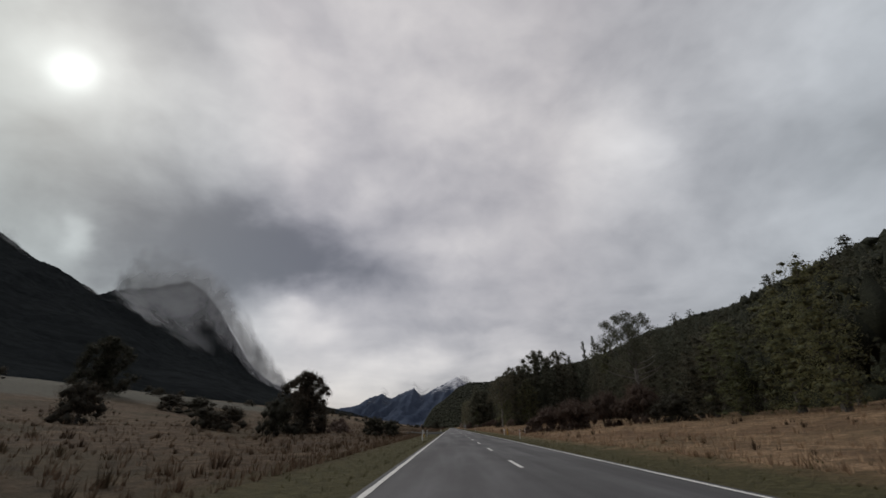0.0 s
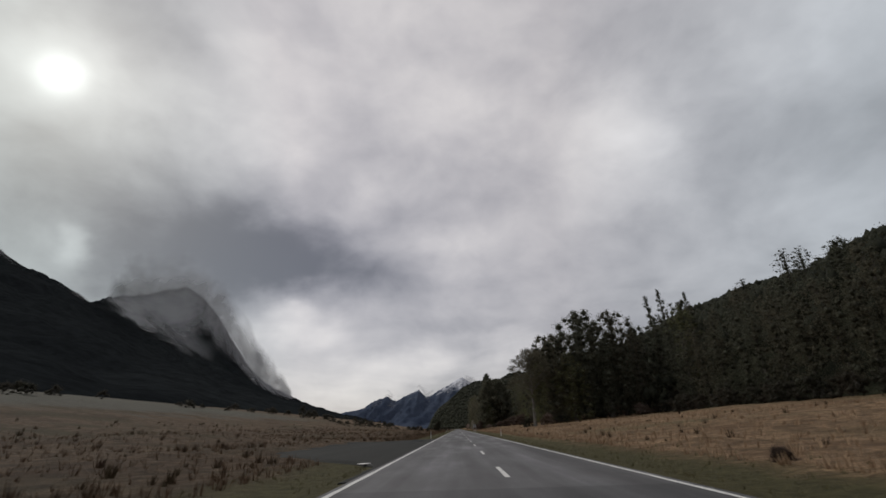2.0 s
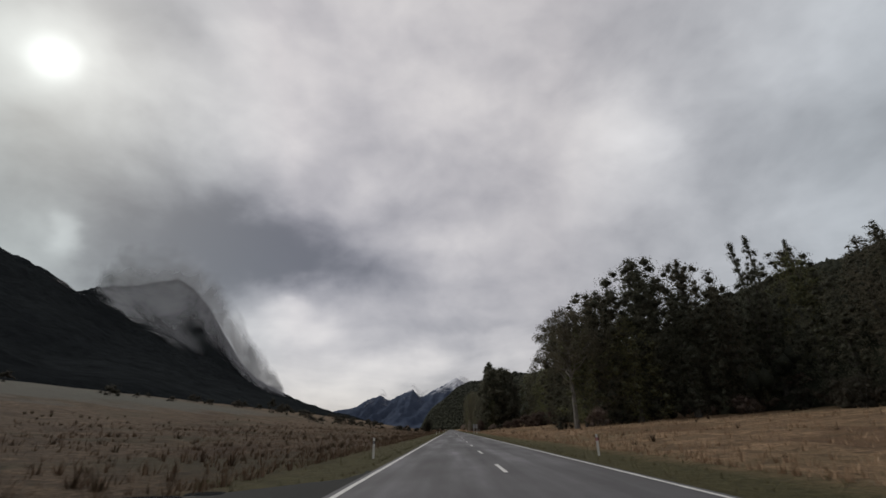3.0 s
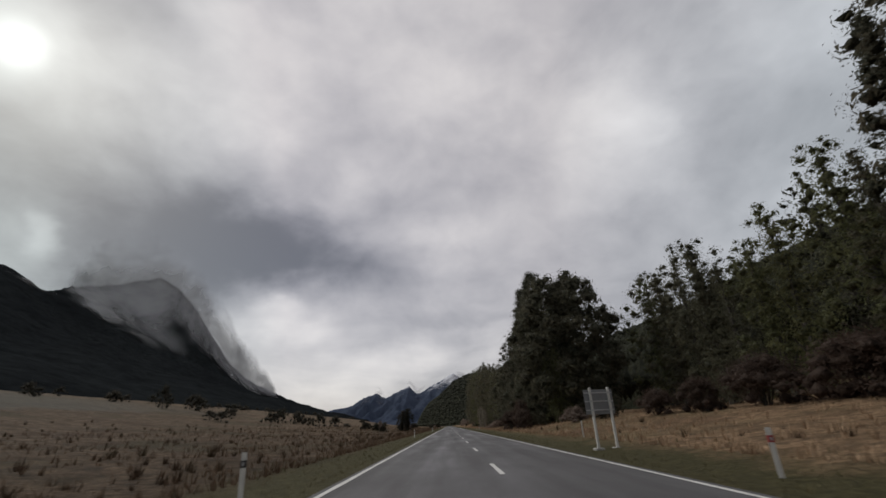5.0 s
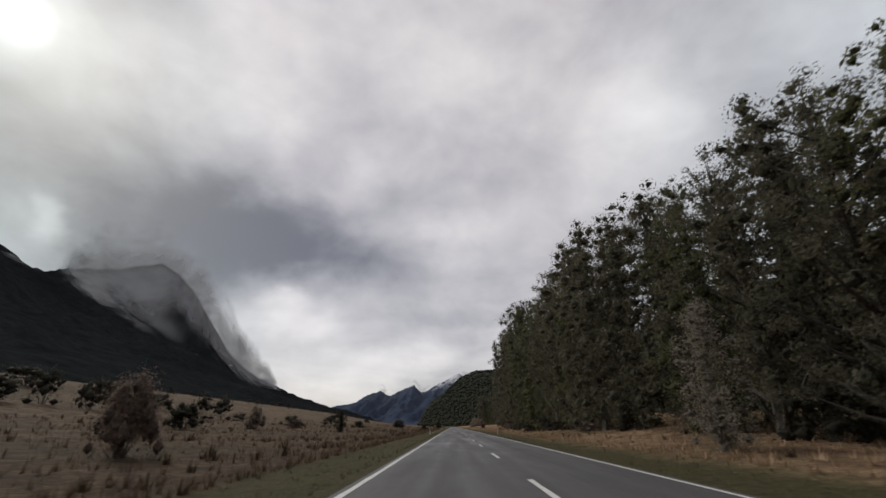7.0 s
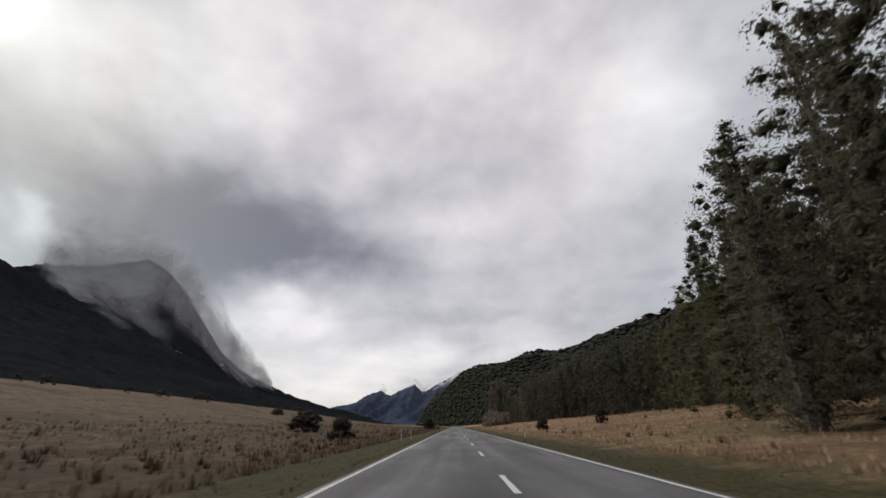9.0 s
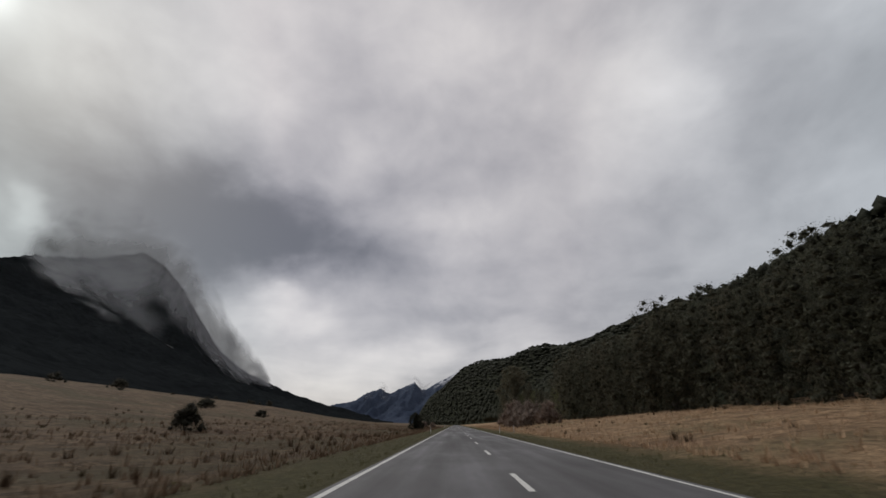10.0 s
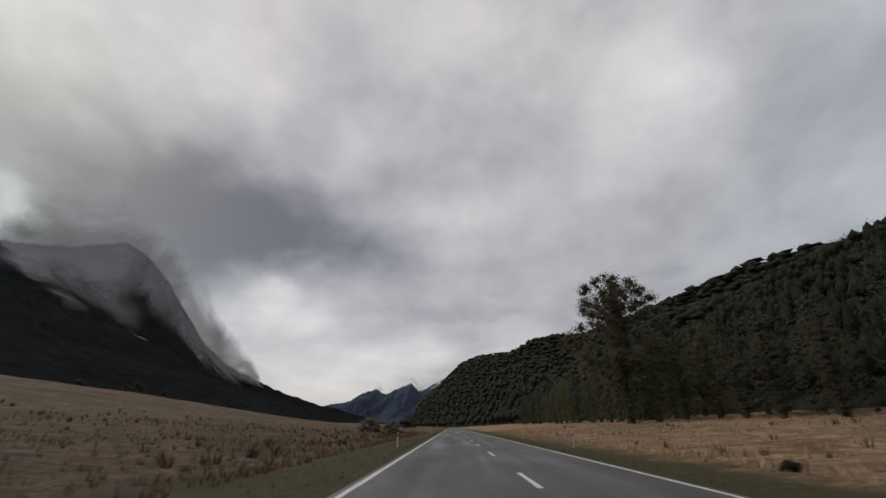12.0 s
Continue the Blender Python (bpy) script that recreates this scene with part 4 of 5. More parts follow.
FIELD = [
    (belt, -150, 424, 8, 7), (belt, -122, 416, 9, 10), (belt, -120, 439, 9, 8), (belt, -126, 443, 8, 7), (belt, -104, 440, 7, 4.6), (belt, -78, 423, 9, 6.2), (belt, -76, 431, 8, 7), (belt, -71, 436, 8, 8), (belt, -66, 438, 7, 5),
    (belt, -60, 434, 9, 6), (belt, -56, 448, 7, 5), (belt, -61, 466, 9, 6), (dusk, -33.7, 405, 5, 3.4), (dusk, -26.3, 384.5, 3.2, 3.0), (belt, -77, 378, 9, 4), (belt, -84, 384, 8, 3.5), (belt, -54, 462, 7, 2.8),
    (dusk, -28, 478, 4, 2.2), (belt, -134, 465, 12, 7), (belt, -116, 467, 14, 7), (belt, -90, 463, 9, 6), (belt, -80, 470, 9, 6), (russet, -36, 450, 4, 2), (belt, -44, 470, 7, 4), (belt, -38, 486, 8, 4),
]
# undergrowth where the forest stands close to the road
EDGE_BRUSH = [(brush, x, y, w, h) for x, y, w, h in (
    (24, 196, 5, 3.0), (29, 199, 5, 3.4), (34, 203, 6, 3.6), (40, 205, 6, 3.4), (46, 203, 6, 3.8), (52, 198, 6, 3.4), (58, 202, 6, 3.6), (64, 200, 6, 3.4), (19, 200, 4, 2.4))]
ROAD_BRUSH = [(brush, x, y, w, h) for x, y, w, h in (
    (11.5, 309, 3.8, 1.9), (12.2, 314, 4.2, 2.2), (12.0, 319, 4.2, 1.7), (12.4, 325, 4.2, 2.3), (11.6, 331, 4.2, 2.0), (10.2, 335, 3.8, 1.9), (9.8, 339, 3.8, 2.2), (9.8, 343, 3.8, 1.7), (10.4, 347, 4.2, 2.2), (11.6, 352, 4.2, 2.4),
    (13.4, 358, 4.2, 2.2), (14.2, 365, 4.2, 2.6), (14.6, 372, 4.2, 2.2), (14.8, 382, 4.2, 2.4), (14.0, 392, 4.2, 2.3), (13.0, 401, 4.2, 2.0), (12.6, 411, 4.7, 2.4), (12.6, 422, 4.2, 2.0), (12.2, 433, 4.2, 2.3), (11.8, 445, 4.2, 2.2),
    (12.0, 457, 4.2, 2.4), (12.4, 468, 4.2, 2.0), (12.8, 478, 4.2, 2.3))]
rnd = random.Random(8)
for kinds, x, y, w, h in SHRUBS + BANK + MORE + FIELD + EDGE_BRUSH + ROAD_BRUSH:
    if kinds is brush:
        h *= rnd.uniform(0.6, 1.35)
    m = Matrix.LocRotScale((S * x, S * y, S * (land_z(x, y) - 0.1)), Euler((0, 0, rnd.uniform(0, 6.28))), (w / 6, w / 6, h / 4))
    copy_thing(rnd.choice(kinds), m)
# undergrowth along the foot of the wooded hill
for i in range(20):
    stand(rnd.choice((brush[0], brush[2])), rnd.uniform(52, 55.5), 78 + i * 5.8 + rnd.uniform(-2, 2), rnd.uniform(0.8, 1.2), rnd.uniform(0, 6.28), 0.2)
# a thin belt of low scrub along the far side of the open field
for i in range(60):
    y = 60 + i * 17 + rnd.uniform(-8, 8)
    x = -rnd.uniform(135, 190)
    k = rnd.uniform(0.5, 1.5)
    stand(rnd.choice(belt), x, y, k, rnd.uniform(0, 6.28), 0.2)
spiky = make_tree("bush_tree", "bushy dark roadside tree with a ragged top", 9.6, 4.9, 61, ovate_profile, 130, 90, 0.17, DARK_LEAF, low=0.02, k0=0.17, near=0.8)
stand(spiky, -25.6, 67, 1.0, 0.5)
stand(spiky, -125, 147, 2.0, 1.5)
stand(spiky, -12.0, 673.5, 0.45, 0.9)
twin = make_tree("bush_tree", "small dark two-headed tree in dry grass", 6.6, 2.4, 62, ovate_profile, 60, 90, 0.15, DARK_LEAF, low=0.05)
stand(twin, -14.4, 356, 0.85, 0.3)
stand(twin, -13.1, 357, 0.95, 1.7)
stand(twin, -18.6, 420, 0.5, 2.9)
for model in (*russet, *grey, *dusk, *belt, *brush, spiky, twin):
    drop_model(model)


# ---- tussock grass ----
def grass_material(name, dark, light, odd):
    m, nt, b = tree_of(name)
    isle = nt.nodes.new("ShaderNodeNewGeometry").outputs["Random Per Island"]
    pos = nt.nodes.new("ShaderNodeTexCoord").outputs["Object"]
    c = mixed(nt, isle, dark, light)
    c = mixed(nt, ramp(nt, noise_of(nt, pos, 0.12, 4), [(0.48, 0.0), (0.62, 0.8)]), c, odd)
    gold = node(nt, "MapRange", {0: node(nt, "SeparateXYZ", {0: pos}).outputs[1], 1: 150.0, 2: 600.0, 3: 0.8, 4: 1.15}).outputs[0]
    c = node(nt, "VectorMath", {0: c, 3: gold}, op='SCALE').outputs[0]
    nt.links.new(c, b.inputs["Base Color"])
    b.inputs["Roughness"].default_value = 0.9
    b.inputs["Specular IOR Level"].default_value = 0.1
    return m


def tussocks(name, x0, x1, count, seed, material, label, tall, blades=9):
    """Tufts of bent blades over a strip of field; density falls away from the road."""
    rs = np.random.RandomState(seed)
    f = rs.random(count) ** 2.4
    x = x0 + (x1 - x0) * f
    y = rs.uniform(-12, 790, count)
    keep = np.array([not (-4.2 - layby_width(b) < a < -3 and 82 < b < 130) for a, b in zip(x, y)])
    x, y = x[keep], y[keep]
    z = np.array([land_z(a, b) for a, b in zip(x, y)])
    n = len(x)
    size = tall * (0.45 + 0.75 * rs.random(n)) * (1 + 0.4 * f[keep])
    base = np.repeat(np.stack([x, y, z - 0.03], 1), blades, 0)
    sz = np.repeat(size, blades)[:, None]
    m = n * blades
    a = rs.uniform(0, 6.2832, m)
    out = np.stack([np.cos(a), np.sin(a), np.zeros(m)], 1)
    side = np.stack([-np.sin(a), np.cos(a), np.zeros(m)], 1)
    lean = (0.08 + 0.5 * rs.random((m, 1)) ** 1.5)
    foot = base + out * sz * 0.35 * rs.random((m, 1))
    tip = foot + out * sz * lean + np.array([0, 0, 1.0]) * sz * (0.45 + 0.55 * rs.random((m, 1)))
    w = sz * 0.05
    co = np.empty((m, 3, 3))
    co[:, 0], co[:, 1], co[:, 2] = foot - side * w, foot + side * w, tip
    ob = new(name, tri_mesh(name, co.reshape(-1, 3), material))
    ob.scale = (S, S, S)
    return tagged(ob, label, "grass", kind="stuff")


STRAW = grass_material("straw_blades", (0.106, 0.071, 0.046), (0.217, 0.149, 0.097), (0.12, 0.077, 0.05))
# golden straw, lightened in its colour for the sun on the bank
SUNLIT_GOLD_STRAW = grass_material("sunlit_golden_straw_blades", (0.29, 0.195, 0.124), (0.50, 0.355, 0.23), (0.32, 0.212, 0.134))
OLIVE_GRASS = grass_material("verge_blades", (0.072, 0.067, 0.032), (0.141, 0.130, 0.062), (0.176, 0.141, 0.079))
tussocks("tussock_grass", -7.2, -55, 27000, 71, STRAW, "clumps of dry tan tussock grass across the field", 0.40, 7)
tussocks("tussock_grass", 7.0, 42, 21000, 72, SUNLIT_GOLD_STRAW, "clumps of dry tan tussock grass on the bank", 0.38, 7)
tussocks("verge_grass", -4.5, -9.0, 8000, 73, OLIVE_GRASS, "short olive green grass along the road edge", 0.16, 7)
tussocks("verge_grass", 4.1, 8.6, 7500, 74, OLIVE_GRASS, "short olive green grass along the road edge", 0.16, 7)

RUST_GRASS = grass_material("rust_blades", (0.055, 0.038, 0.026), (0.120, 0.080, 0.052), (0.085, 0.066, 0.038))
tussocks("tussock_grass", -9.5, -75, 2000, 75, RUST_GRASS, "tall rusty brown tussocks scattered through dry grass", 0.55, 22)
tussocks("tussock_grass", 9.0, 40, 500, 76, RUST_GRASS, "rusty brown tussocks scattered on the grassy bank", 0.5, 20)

# ---- lay-by with puddles ----
def layby():
    """A gravelled, sealed pull-off widening the road, laid just over the grass."""
    bm = bmesh.new()
    rows = []
    for y in np.arange(80, 131.5, 0.75):
        w = layby_width(y) + 0.25 * noise.noise((3.0, y * 1.3, 1.0))
        row = []
        for k in range(15):
            x = -3.95 - w * k / 14
            # the rim runs out under the grass
            row.append(bm.verts.new((x, y, max(-0.012, ground_z(x, y) + 0.03) - 0.16 * smooth(0.8, 1.0, k / 14))))
        rows.append(row)
    for a, b in zip(rows, rows[1:]):
        for i in range(14):
            bm.faces.new((a[i + 1], a[i], b[i], b[i + 1]))
    geo = bmesh.ops.extrude_face_region(bm, geom=bm.faces[:])
    bmesh.ops.translate(bm, vec=(0, 0, -0.2), verts=[v for v in geo["geom"] if isinstance(v, bmesh.types.BMVert)])
    bmesh.ops.recalc_face_normals(bm, faces=bm.faces)
    me = bpy.data.meshes.new("pavement")
    bm.to_mesh(me)
    bm.free()
    me.materials.append(road_material("loose_chip", (0.014, 0.015, 0.013), (0.030, 0.030, 0.026), 0.0))
    ob = new("pavement", me)
    ob.scale = (S, S, S)
    tagged(ob, "dark grey gravelled lay-by beside the road", "lay-by", kind="structure")


layby()


def water_material():
    m, nt, b = tree_of("puddle_water")
    b.inputs["Base Color"].default_value = (0.03, 0.03, 0.03, 1)
    b.inputs["Roughness"].default_value = 0.03
    b.inputs["IOR"].default_value = 1.33
    pos = nt.nodes.new("ShaderNodeTexCoord").outputs["Object"]
    bumped(nt, b, noise_of(nt, pos, 4.0, 2), 0.03, 0.02)
    return m


WATER = water_material()
for i, (x, y, a, b) in enumerate(((-5.7, 119.8, 0.65, 0.5), (-7.2, 125.6, 0.55, 0.3), (-6.5, 126.2, 0.4, 0.3), (-5.1, 118.6, 0.35, 0.3), (-4.85, 86.4, 0.27, 0.25), (-7.9, 125.0, 0.3, 0.25), (-5.6, 112.5, 0.3, 0.3))):
    bm = bmesh.new()
    ring = []
    for k in range(22):
        t = 6.2832 * k / 22
        r = 1 + 0.3 * noise.noise((math.cos(t) * 1.5 + i * 7, math.sin(t) * 1.5, 0))
        ring.append(bm.verts.new((a * r * math.cos(t), b * r * math.sin(t), 0)))
    bm.faces.new(ring)
    geo = bmesh.ops.extrude_face_region(bm, geom=bm.faces[:])
    bmesh.ops.translate(bm, vec=(0, 0, -0.03), verts=[v for v in geo["geom"] if isinstance(v, bmesh.types.BMVert)])
    bmesh.ops.recalc_face_normals(bm, faces=bm.faces)
    me = bpy.data.meshes.new("water")
    bm.to_mesh(me)
    bm.free()
    me.materials.append(WATER)
    ob = new("water", me)
    ob.scale = (S, S, S)
    ob.location = (S * x, S * y, S * (max(-0.012, ground_z(x, y) + 0.03) + 0.008))
    tagged(ob, "shallow rain puddle reflecting the grey sky", "puddle", kind="structure")

# ---- marker posts and signs ----
WHITE = plain("white_post_paint", (0.62, 0.61, 0.57), 0.55, 0.12, 14)
RED = plain("red_reflective", (0.30, 0.025, 0.03), 0.4, 0.1, 30)
BLACK = plain("black_paint", (0.018, 0.018, 0.018), 0.5, 0.1, 30)
YELLOW = plain("yellow_sign_paint", (0.62, 0.36, 0.02), 0.45, 0.08, 10)
SILVER = plain("reflector_grey", (0.35, 0.35, 0.36), 0.3, 0.1, 40)
GALV = plain("galvanised_steel", (0.46, 0.47, 0.48), 0.45, 0.12, 12, 0.6)
SHEET = plain("dull_aluminium_sheet", (0.23, 0.24, 0.25), 0.5, 0.15, 3, 0.35)
TIMBER = plain("white_painted_timber", (0.58, 0.57, 0.54), 0.7, 0.14, 9)
CONCRETE = plain("pale_concrete", (0.33, 0.32, 0.30), 0.9, 0.15, 12)


def rounded(bm, x0, x1, y0, y1, z0, z1, bevel):
    n = len(bm.edges)
    box(bm, x0, x1, y0, y1, z0, z1)
    bm.edges.ensure_lookup_table()
    bmesh.ops.bevel(bm, geom=bm.edges[n:], offset=bevel, segments=1, affect='EDGES')


def marker_post(band, label):
    """A flat edge marker post with a coloured band and a small reflector facing the traffic."""
    root = thing("marker_post", label, "marker post", "edge marker posts")
    bm = bmesh.new()
    prof = [(-0.055, 0.012), (-0.03, -0.006), (0.03, -0.006), (0.055, 0.012), (0.05, 0.022), (0.0, 0.008), (-0.05, 0.022)]
    rings = [[bm.verts.new((x * w, y, z)) for x, y in prof] for z, w in ((-0.15, 1), (0.5, 1), (0.9, 1), (0.94, 0.86))]
    for a, b in zip(rings, rings[1:]):
        for k in range(len(prof)):
            bm.faces.new((a[k], a[(k + 1) % len(prof)], b[(k + 1) % len(prof)], b[k]))
    bm.faces.new(rings[-1])
    part("post", bm, WHITE, root)
    bm = bmesh.new()
    box(bm, -0.057, 0.057, -0.011, 0.024, 0.66, 0.79)
    part("band", bm, band, root)
    bm = bmesh.new()
    rounded(bm, -0.022, 0.022, -0.02, -0.0115, 0.69, 0.76, 0.003)
    part("reflector", bm, SILVER, root)
    bm = bmesh.new()
    rounded(bm, -0.05, 0.05, -0.012, -0.0065, 0.805, 0.9, 0.003)
    part("sleeve", bm, WHITE, root)
    return root


def set_down(ob, x, y, tilt=0.0, turn=0.0, k=1.0):
    copy_thing(ob, Matrix.LocRotScale((S * x, S * y, S * (ground_z(x, y) - 0.01)), Euler((0, tilt, turn)), (k, k, k)))


plain_post = marker_post(BLACK, "white plastic edge marker post with a black band")
red_post = marker_post(RED, "white plastic edge marker post with a red band")
rnd = random.Random(12)
for x, y in ((-5.35, 139.2), (-5.96, 290.5), (-5.15, 335.5), (-6.2, 525), (-5.2, 622.3), (-5.4, 721), (-5.4, 775), (-5.4, 237.9), (-5.4, 425)):
    set_down(plain_post, x, y, rnd.uniform(-0.05, 0.05), rnd.uniform(-0.15, 0.15))
for x, y in ((5.5, 46.7), (5.46, 138.8), (5.3, 238), (6.0, 337.3), (5.61, 525.5), (5.35, 620.4), (5.7, 718.9), (5.6, 427)):
    set_down(red_post if y < 300 or y > 500 else plain_post, x, y, rnd.uniform(-0.015, 0.015), rnd.uniform(-0.15, 0.15))
drop_model(plain_post)
drop_model(red_post)


def stake(label):
    root = thing("timber_stake", label, "stake", "timber stakes")
    bm = bmesh.new()
    rounded(bm, -0.035, 0.035, -0.025, 0.025, -0.2, 0.9, 0.006)
    part("post", bm, TIMBER, root)
    bm = bmesh.new()
    rounded(bm, -0.037, 0.037, -0.027, 0.027, 0.9, 0.94, 0.012)
    part("cap", bm, CONCRETE, root)
    return root


peg = stake("thin white timber stake in the verge grass")
for x, y, k in ((8.8, 63.7, 0.85), (6.8, 615, 1.05), (5.7, 344, 0.9), (-5.65, 350.7, 1.0), (-5.6, 354, 0.95), (7.2, 257.5, 1.05), (-5.9, 531, 0.9), (5.9, 740, 0.9), (-6.6, 795, 1.3)):
    set_down(peg, x, y, rnd.uniform(-0.06, 0.06), rnd.uniform(-0.5, 0.5), k)
drop_model(peg)


def hazard_marker(pale, label):
    """A bridge-end board with slanting stripes."""
    root = thing("hazard_marker", label, "hazard marker", "hazard markers at the culvert")
    bm = bmesh.new()
    rounded(bm, -0.09, 0.09, 0.0, 0.02, 0.02, 0.97, 0.004)
    part("board", bm, pale, root)
    bm = bmesh.new()
    rounded(bm, -0.03, 0.03, 0.021, 0.06, -0.25, 0.9, 0.004)
    part("post", bm, GALV, root)
    for i in range(4):
        z = 0.10 + i * 0.23
        bm = bmesh.new()
        a = [bm.verts.new(p) for p in ((-0.088, -0.004, z + 0.13), (0.088, -0.004, z), (0.088, -0.004, z + 0.115), (-0.088, -0.004, min(z + 0.245, 0.965)))]
        b = [bm.verts.new((v.co.x, -0.0005, v.co.z)) for v in a]
        bm.faces.new(a)
        bm.faces.new(b[::-1])
        for k in range(4):
            bm.faces.new((a[k], b[k], b[(k + 1) % 4], a[(k + 1) % 4]))
        part("stripe", bm, BLACK, root)
    return root


m1 = hazard_marker(WHITE, "black and white diagonally striped hazard marker board")
set_down(m1, -5.8, 64.9, 0.03, 0.0)
m2 = hazard_marker(YELLOW, "weathered black and yellow striped hazard marker board")
set_down(m2, 6.67, 67.2, -0.05, 0.1, 0.95)
drop_model(m1)
drop_model(m2)


def words(text, size, x, z, y, material, parent):
    cu = bpy.data.curves.new("lettering", 'FONT')
    cu.body, cu.size, cu.align_x, cu.extrude = text, size, 'CENTER', 0.001
    tmp = bpy.data.objects.new("lettering", cu)
    me = bpy.data.meshes.new_from_object(tmp)
    bpy.data.objects.remove(tmp)
    me.transform(Matrix.Translation((x, y, z)) @ Matrix.Rotation(radians(90), 4, 'X'))
    me.materials.append(material)
    ob = new("lettering", me)
    ob.parent = parent


def bar(x0, x1, z0, z1, y, material, parent, name="bar"):
    bm = bmesh.new()
    box(bm, x0, x1, y - 0.002, y, z0, z1)
    part(name, bm, material, parent)


def creek_sign():
    """A bent stack: a white plate with dark markings over a yellow name plate, on a short post."""
    root = thing("creek_sign", "yellow creek name plate under a white marker plate", "sign")
    bm = bmesh.new()
    rounded(bm, -0.035, 0.035, 0.004, 0.06, -0.2, 0.72, 0.005)
    part("post", bm, WHITE, root)
    bm = bmesh.new()
    rounded(bm, -0.135, 0.125, -0.008, 0.003, 0.45, 0.78, 0.003)
    plate = part("marker_plate", bm, WHITE, root, "white plate with a dark badge")
    bm = bmesh.new()
    v = [bm.verts.new(p) for p in ((-0.05, -0.010, 0.73), (-0.005, -0.010, 0.645), (0.04, -0.010, 0.73), (-0.005, -0.010, 0.755))]
    bm.faces.new(v)
    part("badge", bm, BLACK, plate)
    for a, b, z0, z1 in ((-0.085, 0.075, 0.585, 0.615), (-0.07, -0.03, 0.49, 0.55), (-0.02, 0.015, 0.49, 0.55), (0.025, 0.065, 0.49, 0.55)):
        bar(a, b, z0, z1, -0.010, SILVER if z0 > 0.55 else BLACK, plate)
    bm = bmesh.new()
    rounded(bm, -0.2, 0.19, -0.012, -0.002, 0.03, 0.36, 0.004)
    name = part("name_plate", bm, YELLOW, root, "yellow name plate with black lettering")
    bar(-0.165, -0.085, 0.235, 0.315, -0.014, BLACK, name)
    words("MILE", 0.115, 0.055, 0.232, -0.014, BLACK, name)
    words("CREEK", 0.115, -0.005, 0.085, -0.014, BLACK, name)
    return root


def beside(ob, x, y, turn=0.0, tilt=0.0):
    ob.matrix_basis = Matrix.LocRotScale((S * x, S * y, S * ground_z(x, y)), Euler((0, tilt, turn)), (S, S, S))


beside(creek_sign(), -6.15, 60.9, 0.05, 0.05)


def plate_post():
    root = thing("marker_post", "white timber post with small square marker plates", "marker post", "edge marker posts")
    bm = bmesh.new()
    rounded(bm, -0.06, 0.06, -0.03, 0.03, -0.2, 0.70, 0.008)
    post = part("post", bm, WHITE, root)
    bm = bmesh.new()
    rounded(bm, -0.028, 0.028, -0.02, 0.02, 0.695, 0.86, 0.006)
    part("neck", bm, SILVER, root)
    bm = bmesh.new()
    rounded(bm, -0.065, 0.065, -0.034, 0.0, 0.85, 1.04, 0.006)
    top = part("top_plate", bm, WHITE, root)
    bar(-0.035, 0.035, 0.89, 0.99, -0.036, SILVER, top)
    bar(-0.03, 0.025, 0.56, 0.66, -0.032, SILVER, post)
    for z in (0.47, 0.06):
        bar(-0.012, 0.02, z, z + 0.035, -0.032, BLACK, post, "bolt")
    return root


def small_plate():
    root = thing("marker_sign", "small white square marker plate on a white post", "sign")
    bm = bmesh.new()
    rounded(bm, -0.05, 0.05, -0.02, 0.02, -0.2, 0.62, 0.006)
    part("post", bm, WHITE, root)
    bm = bmesh.new()
    rounded(bm, -0.13, 0.13, -0.035, -0.021, 0.56, 0.83, 0.004)
    plate = part("plate", bm, WHITE, root)
    bar(-0.08, 0.08, 0.66, 0.7, -0.037, SILVER, plate)
    bm = bmesh.new()
    rounded(bm, -0.056, 0.056, -0.026, 0.026, 0.2, 0.25, 0.004)
    part("strap", bm, SILVER, root)
    return root


beside(plate_post(), -5.26, 45.1, 0.1, 0.03)
beside(small_plate(), 6.3, 68.6, -0.1, 0.0)


def road_sign_back():
    """A large sign seen from behind: bare sheet, stiffening rails, clips and two white posts."""
    root = thing("road_sign", "large road sign from behind, bare grey sheet on white posts", "road sign")
    bm = bmesh.new()
    rounded(bm, -0.68, 0.68, 0.06, 0.07, 1.4, 2.45, 0.003)
    panel = part("panel", bm, SHEET, root, "dull grey bare aluminium sheet")
    for z in (1.55, 1.92, 2.28):
        bm = bmesh.new()
        rounded(bm, -0.66, 0.66, 0.03, 0.06, z, z + 0.05, 0.004)
        part("rail", bm, GALV, panel)
    for x in (-0.4, 0.46):
        bm = bmesh.new()
        rounded(bm, x - 0.05, x + 0.05, -0.07, 0.029, -0.3, 2.53, 0.012)
        post = part("post", bm, TIMBER, root)
        for z in (1.55, 1.92, 2.28):
            bar(x - 0.06, x + 0.06, z - 0.01, z + 0.06, -0.071, GALV, post, "clip")
        bm = bmesh.new()
        rounded(bm, x - 0.2, x + 0.2, -0.22, 0.16, -0.2, 0.06, 0.03)
        part("footing", bm, CONCRETE, root)
    return root


beside(road_sign_back(), 5.55, 248.6, 0.12, 0.0)


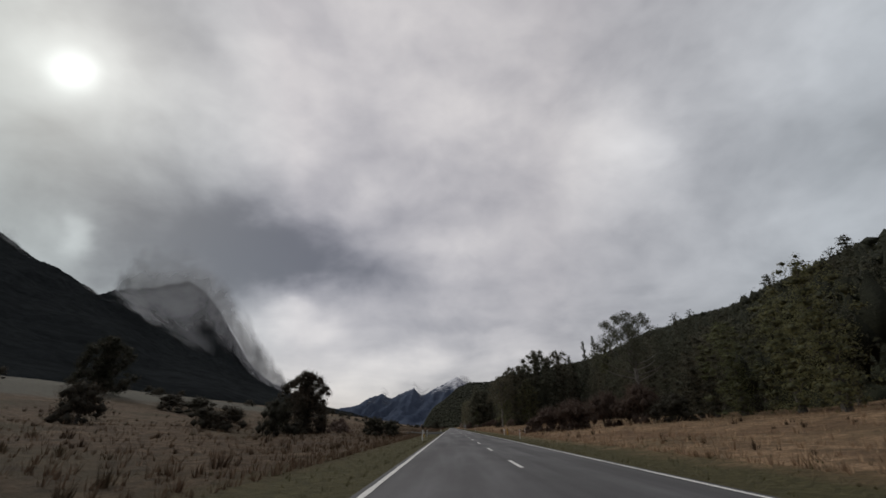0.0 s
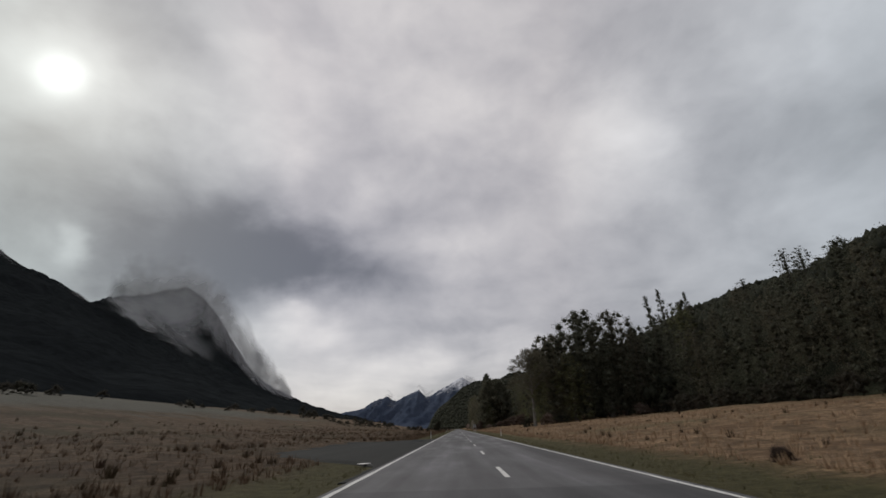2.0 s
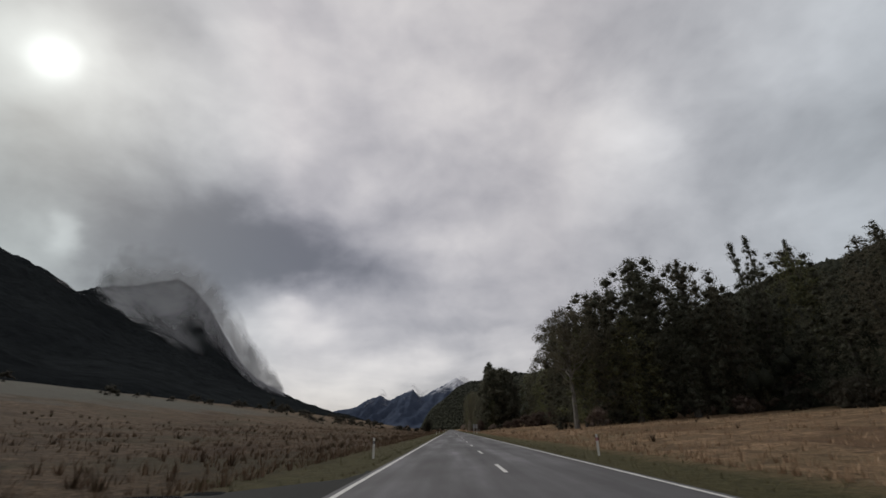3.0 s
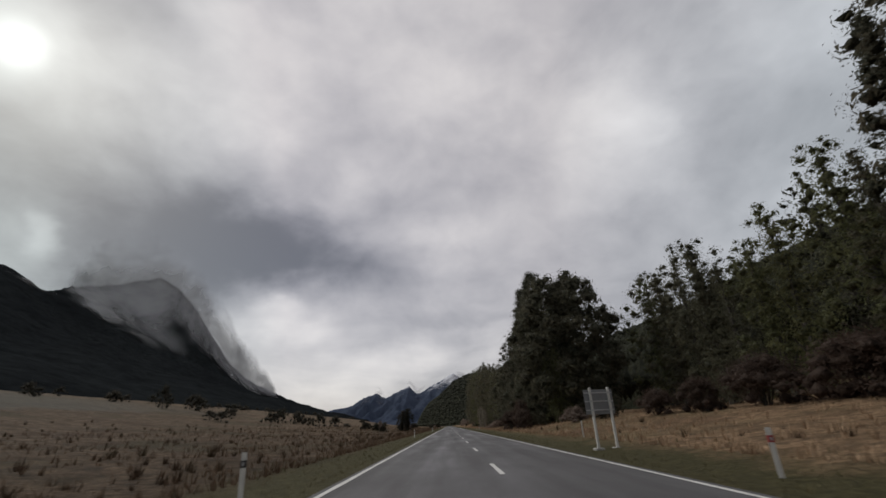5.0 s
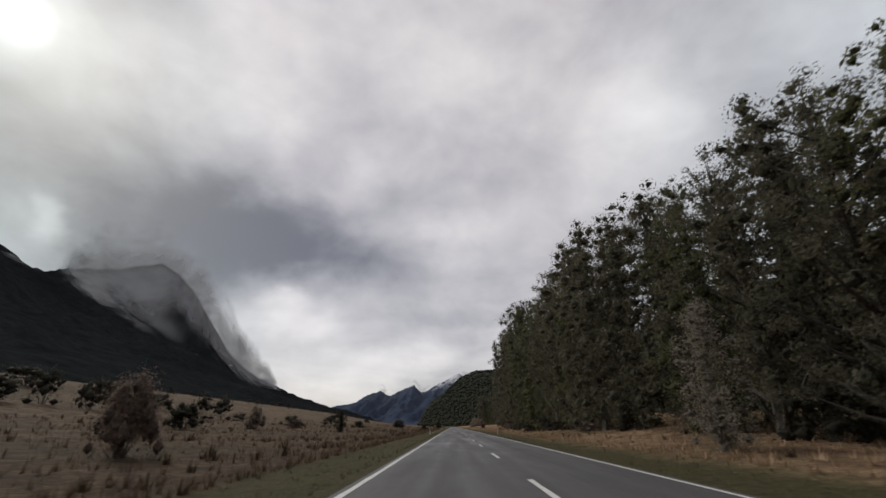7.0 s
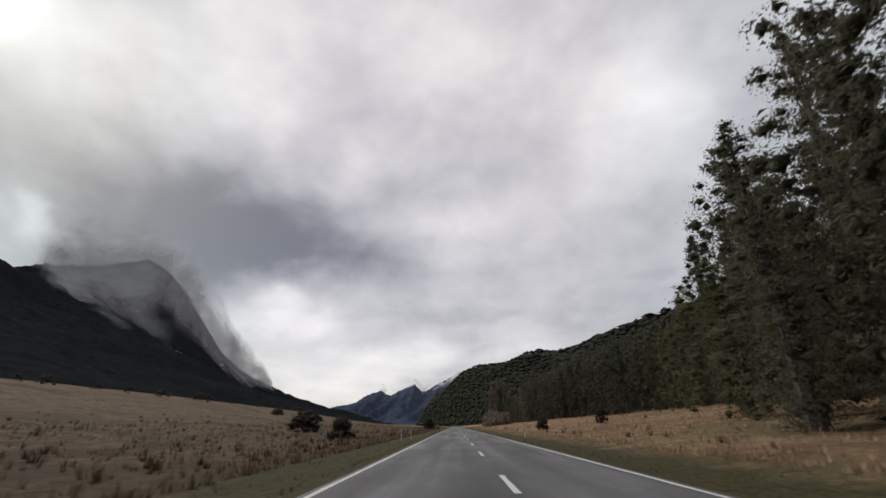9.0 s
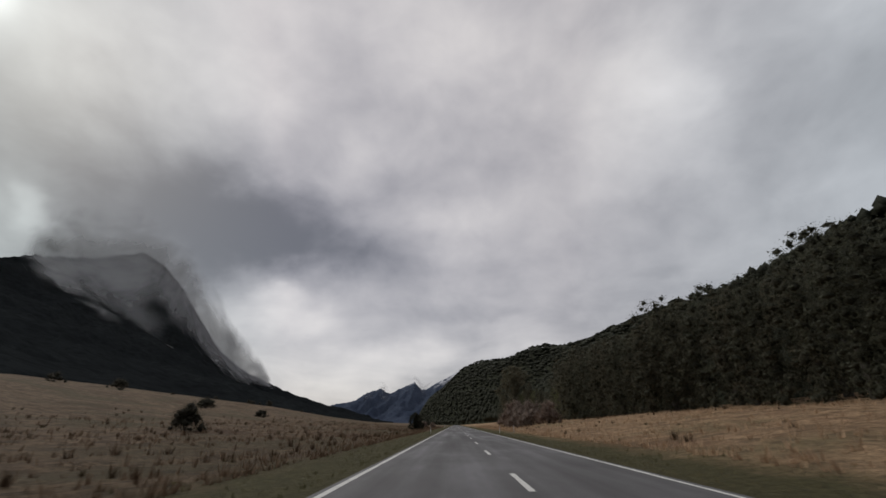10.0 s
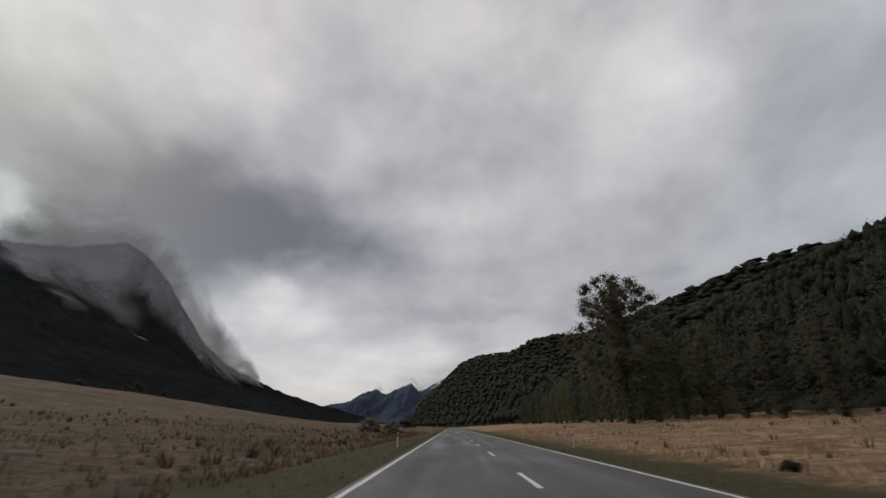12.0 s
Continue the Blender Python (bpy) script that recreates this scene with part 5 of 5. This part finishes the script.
# ---- cloud hanging on the ridges ----
def mist_material(name, seed, hard, most, pale):
    m, nt, b = tree_of(name)
    nt.nodes.remove(b)
    at, lie = nt.nodes.new("ShaderNodeAttribute"), nt.nodes.new("ShaderNodeAttribute")
    at.attribute_name, lie.attribute_name = "cover", "lie"
    v = node(nt, "Mapping", {"Vector": lie.outputs["Vector"], "Location": (seed, seed * 2.0, seed)}).outputs[0]
    n, fine = noise_of(nt, v, 1.0, 3, 0.5, 0.3), noise_of(nt, v, 2.7, 3, 0.5, 0.3)
    f = math_of(nt, 'ADD', math_of(nt, 'MULTIPLY', math_of(nt, 'SUBTRACT', n, 0.5), 1.7), math_of(nt, 'MULTIPLY', math_of(nt, 'SUBTRACT', fine, 0.5), 0.7))
    f = math_of(nt, 'ADD', f, math_of(nt, 'SUBTRACT', at.outputs["Fac"], 0.30))
    f = node(nt, "MapRange", {0: f, 1: 0.0, 2: hard, 3: 0.0, 4: most}, interp='SMOOTHSTEP').outputs[0]
    f = math_of(nt, 'MULTIPLY', f, node(nt, "MapRange", {0: at.outputs["Fac"], 1: 0.04, 2: 0.25, 3: 0.0, 4: 1.0}).outputs[0])
    up = node(nt, "CombineXYZ", {0: 0.15, 1: -0.35, 2: 0.9}).outputs[0]
    body = node(nt, "BsdfDiffuse", {"Color": (pale, pale, pale * 1.03, 1), "Normal": up})
    back = node(nt, "BsdfTranslucent", {"Color": (pale, pale, pale * 1.03, 1), "Normal": up})
    soft = node(nt, "MixShader", {0: 0.4, 1: body.outputs[0], 2: back.outputs[0]})
    mix = node(nt, "MixShader", {0: f, 1: nt.nodes.new("ShaderNodeBsdfTransparent").outputs[0], 2: soft.outputs[0]})
    nt.links.new(mix.outputs[0], nt.nodes["Material Output"].inputs[0])
    return m


def mist(name, place, cover, lie, us, vs, material):
    ob = sheet(name, us, vs, place, material)
    spots = [(u, v) for v in vs for u in us]
    thick = np.array([cover(u, v) for u, v in spots], dtype=np.float32)
    ob.data.attributes.new("cover", 'FLOAT', 'POINT').data.foreach_set("value", thick)
    ob.data.attributes.new("lie", 'FLOAT_VECTOR', 'POINT').data.foreach_set("vector", np.array([lie(u, v) for u, v in spots], dtype=np.float32).ravel())
    # only the part of the sheet where cloud hangs is kept
    bm = bmesh.new()
    bm.from_mesh(ob.data)
    bmesh.ops.delete(bm, geom=[f for f in bm.faces if max(thick[v.index] for v in f.verts) < 0.03], context='FACES')
    bm.to_mesh(ob.data)
    bm.free()
    return tagged(ob, "grey cloud wisps drifting along the mountain ridge", "cloud", kind="structure")


RISE = 640.0


def mist_rise(y, w):
    """Height over the ridge line: down the mountain's face for w below 0, up from the crest above it."""
    return left_mountain(1 + 0.5 * w, y).z - at_y(RIDGE, y).z if w < 0 else RISE * w


def ridge_mist(off, seed):
    """A soft veil that lies along the upper face of the mountain and stands up from its crest."""
    def place(y, w):
        p = Vector(left_mountain(1 + 0.5 * min(w, 0.0), y))
        p.z += RISE * max(w, 0.0)
        return p.lerp(Vector((-1, 330, 0)), off + 0.012 * noise.noise((y * 0.004, w * 3, seed)))
    return place


def ridge_cover(y, w):
    """How much cloud: a bank that joins the deck above, and a stream that pours down the falling end."""
    h = mist_rise(y, w)
    deep = float(np.interp(y, (2230, 2600, 3000, 3400, 3650, 3950, 4450), (-330, -600, -780, -700, -420, -200, -80))) * (1 + 0.3 * noise.noise((y * 0.007, 0, 1)))
    high = float(np.interp(y, (3300, 3650, 3950, 4200, 4400, 4480), (420, 420, 350, 250, 110, 20)))
    side = smooth(2150, 2520, y - 0.25 * h) * (1 - smooth(4380, 4480, y))
    up = (1 - smooth(-90, 480, h)) if y < 3000 else (1 - smooth(high * 0.2, high, h)) * (1 - smooth(-90, 480, h) * (1 - smooth(3000, 3700, y)))
    scrap = max(0.85 * math.exp(-((y - c) / 90) ** 2 - ((h + d) / 90) ** 2) for c, d in ((1900, 130), (2330, 330), (2650, 560), (2950, 760), (1500, 60)))
    return max(1.4 * side * smooth(deep, deep * 0.15, h) * up, scrap)


def ridge_lie(y, w):
    h = mist_rise(y, w)
    return (y / 330 + h / 800, h / 190 - y / 900 * smooth(3000, 3500, y), 0)


for i, off in enumerate((0.03, 0.07)):
    mist("cloud_bank", ridge_mist(off, i * 5.0), ridge_cover, ridge_lie, np.arange(1380, 4490, 28), np.concatenate([np.linspace(-1, 0, 26)[:-1], np.linspace(0, 1, 22)]), mist_material("ridge_mist", i * 37.0, 1.6, 0.72, 0.54))


def far_mist(x, h):
    return Vector((x, 7140, far_top(x - 20) + h))


def far_cover(x, h):
    """Cloud in the lee of each peak and low on the spurs."""
    lee = max(math.exp(-((x - c) / w) ** 2) for c, w in ((-1040, 90), (-500, 130), (230, 150)))
    body = lee * smooth(-160, -20, h) * (1 - smooth(20, 150, h))
    return max(0.85 * body, 0.5 * smooth(-200, -110, h) * (1 - smooth(-90, 10, h))) * smooth(-1700, -1250, x)


mist("cloud_bank", far_mist, far_cover, lambda x, h: (x / 230 - h / 160, h / 150, 0), np.arange(-1750, 900, 22), np.arange(-230, 240, 14), mist_material("far_mist", 90.0, 1.1, 0.8, 0.6))
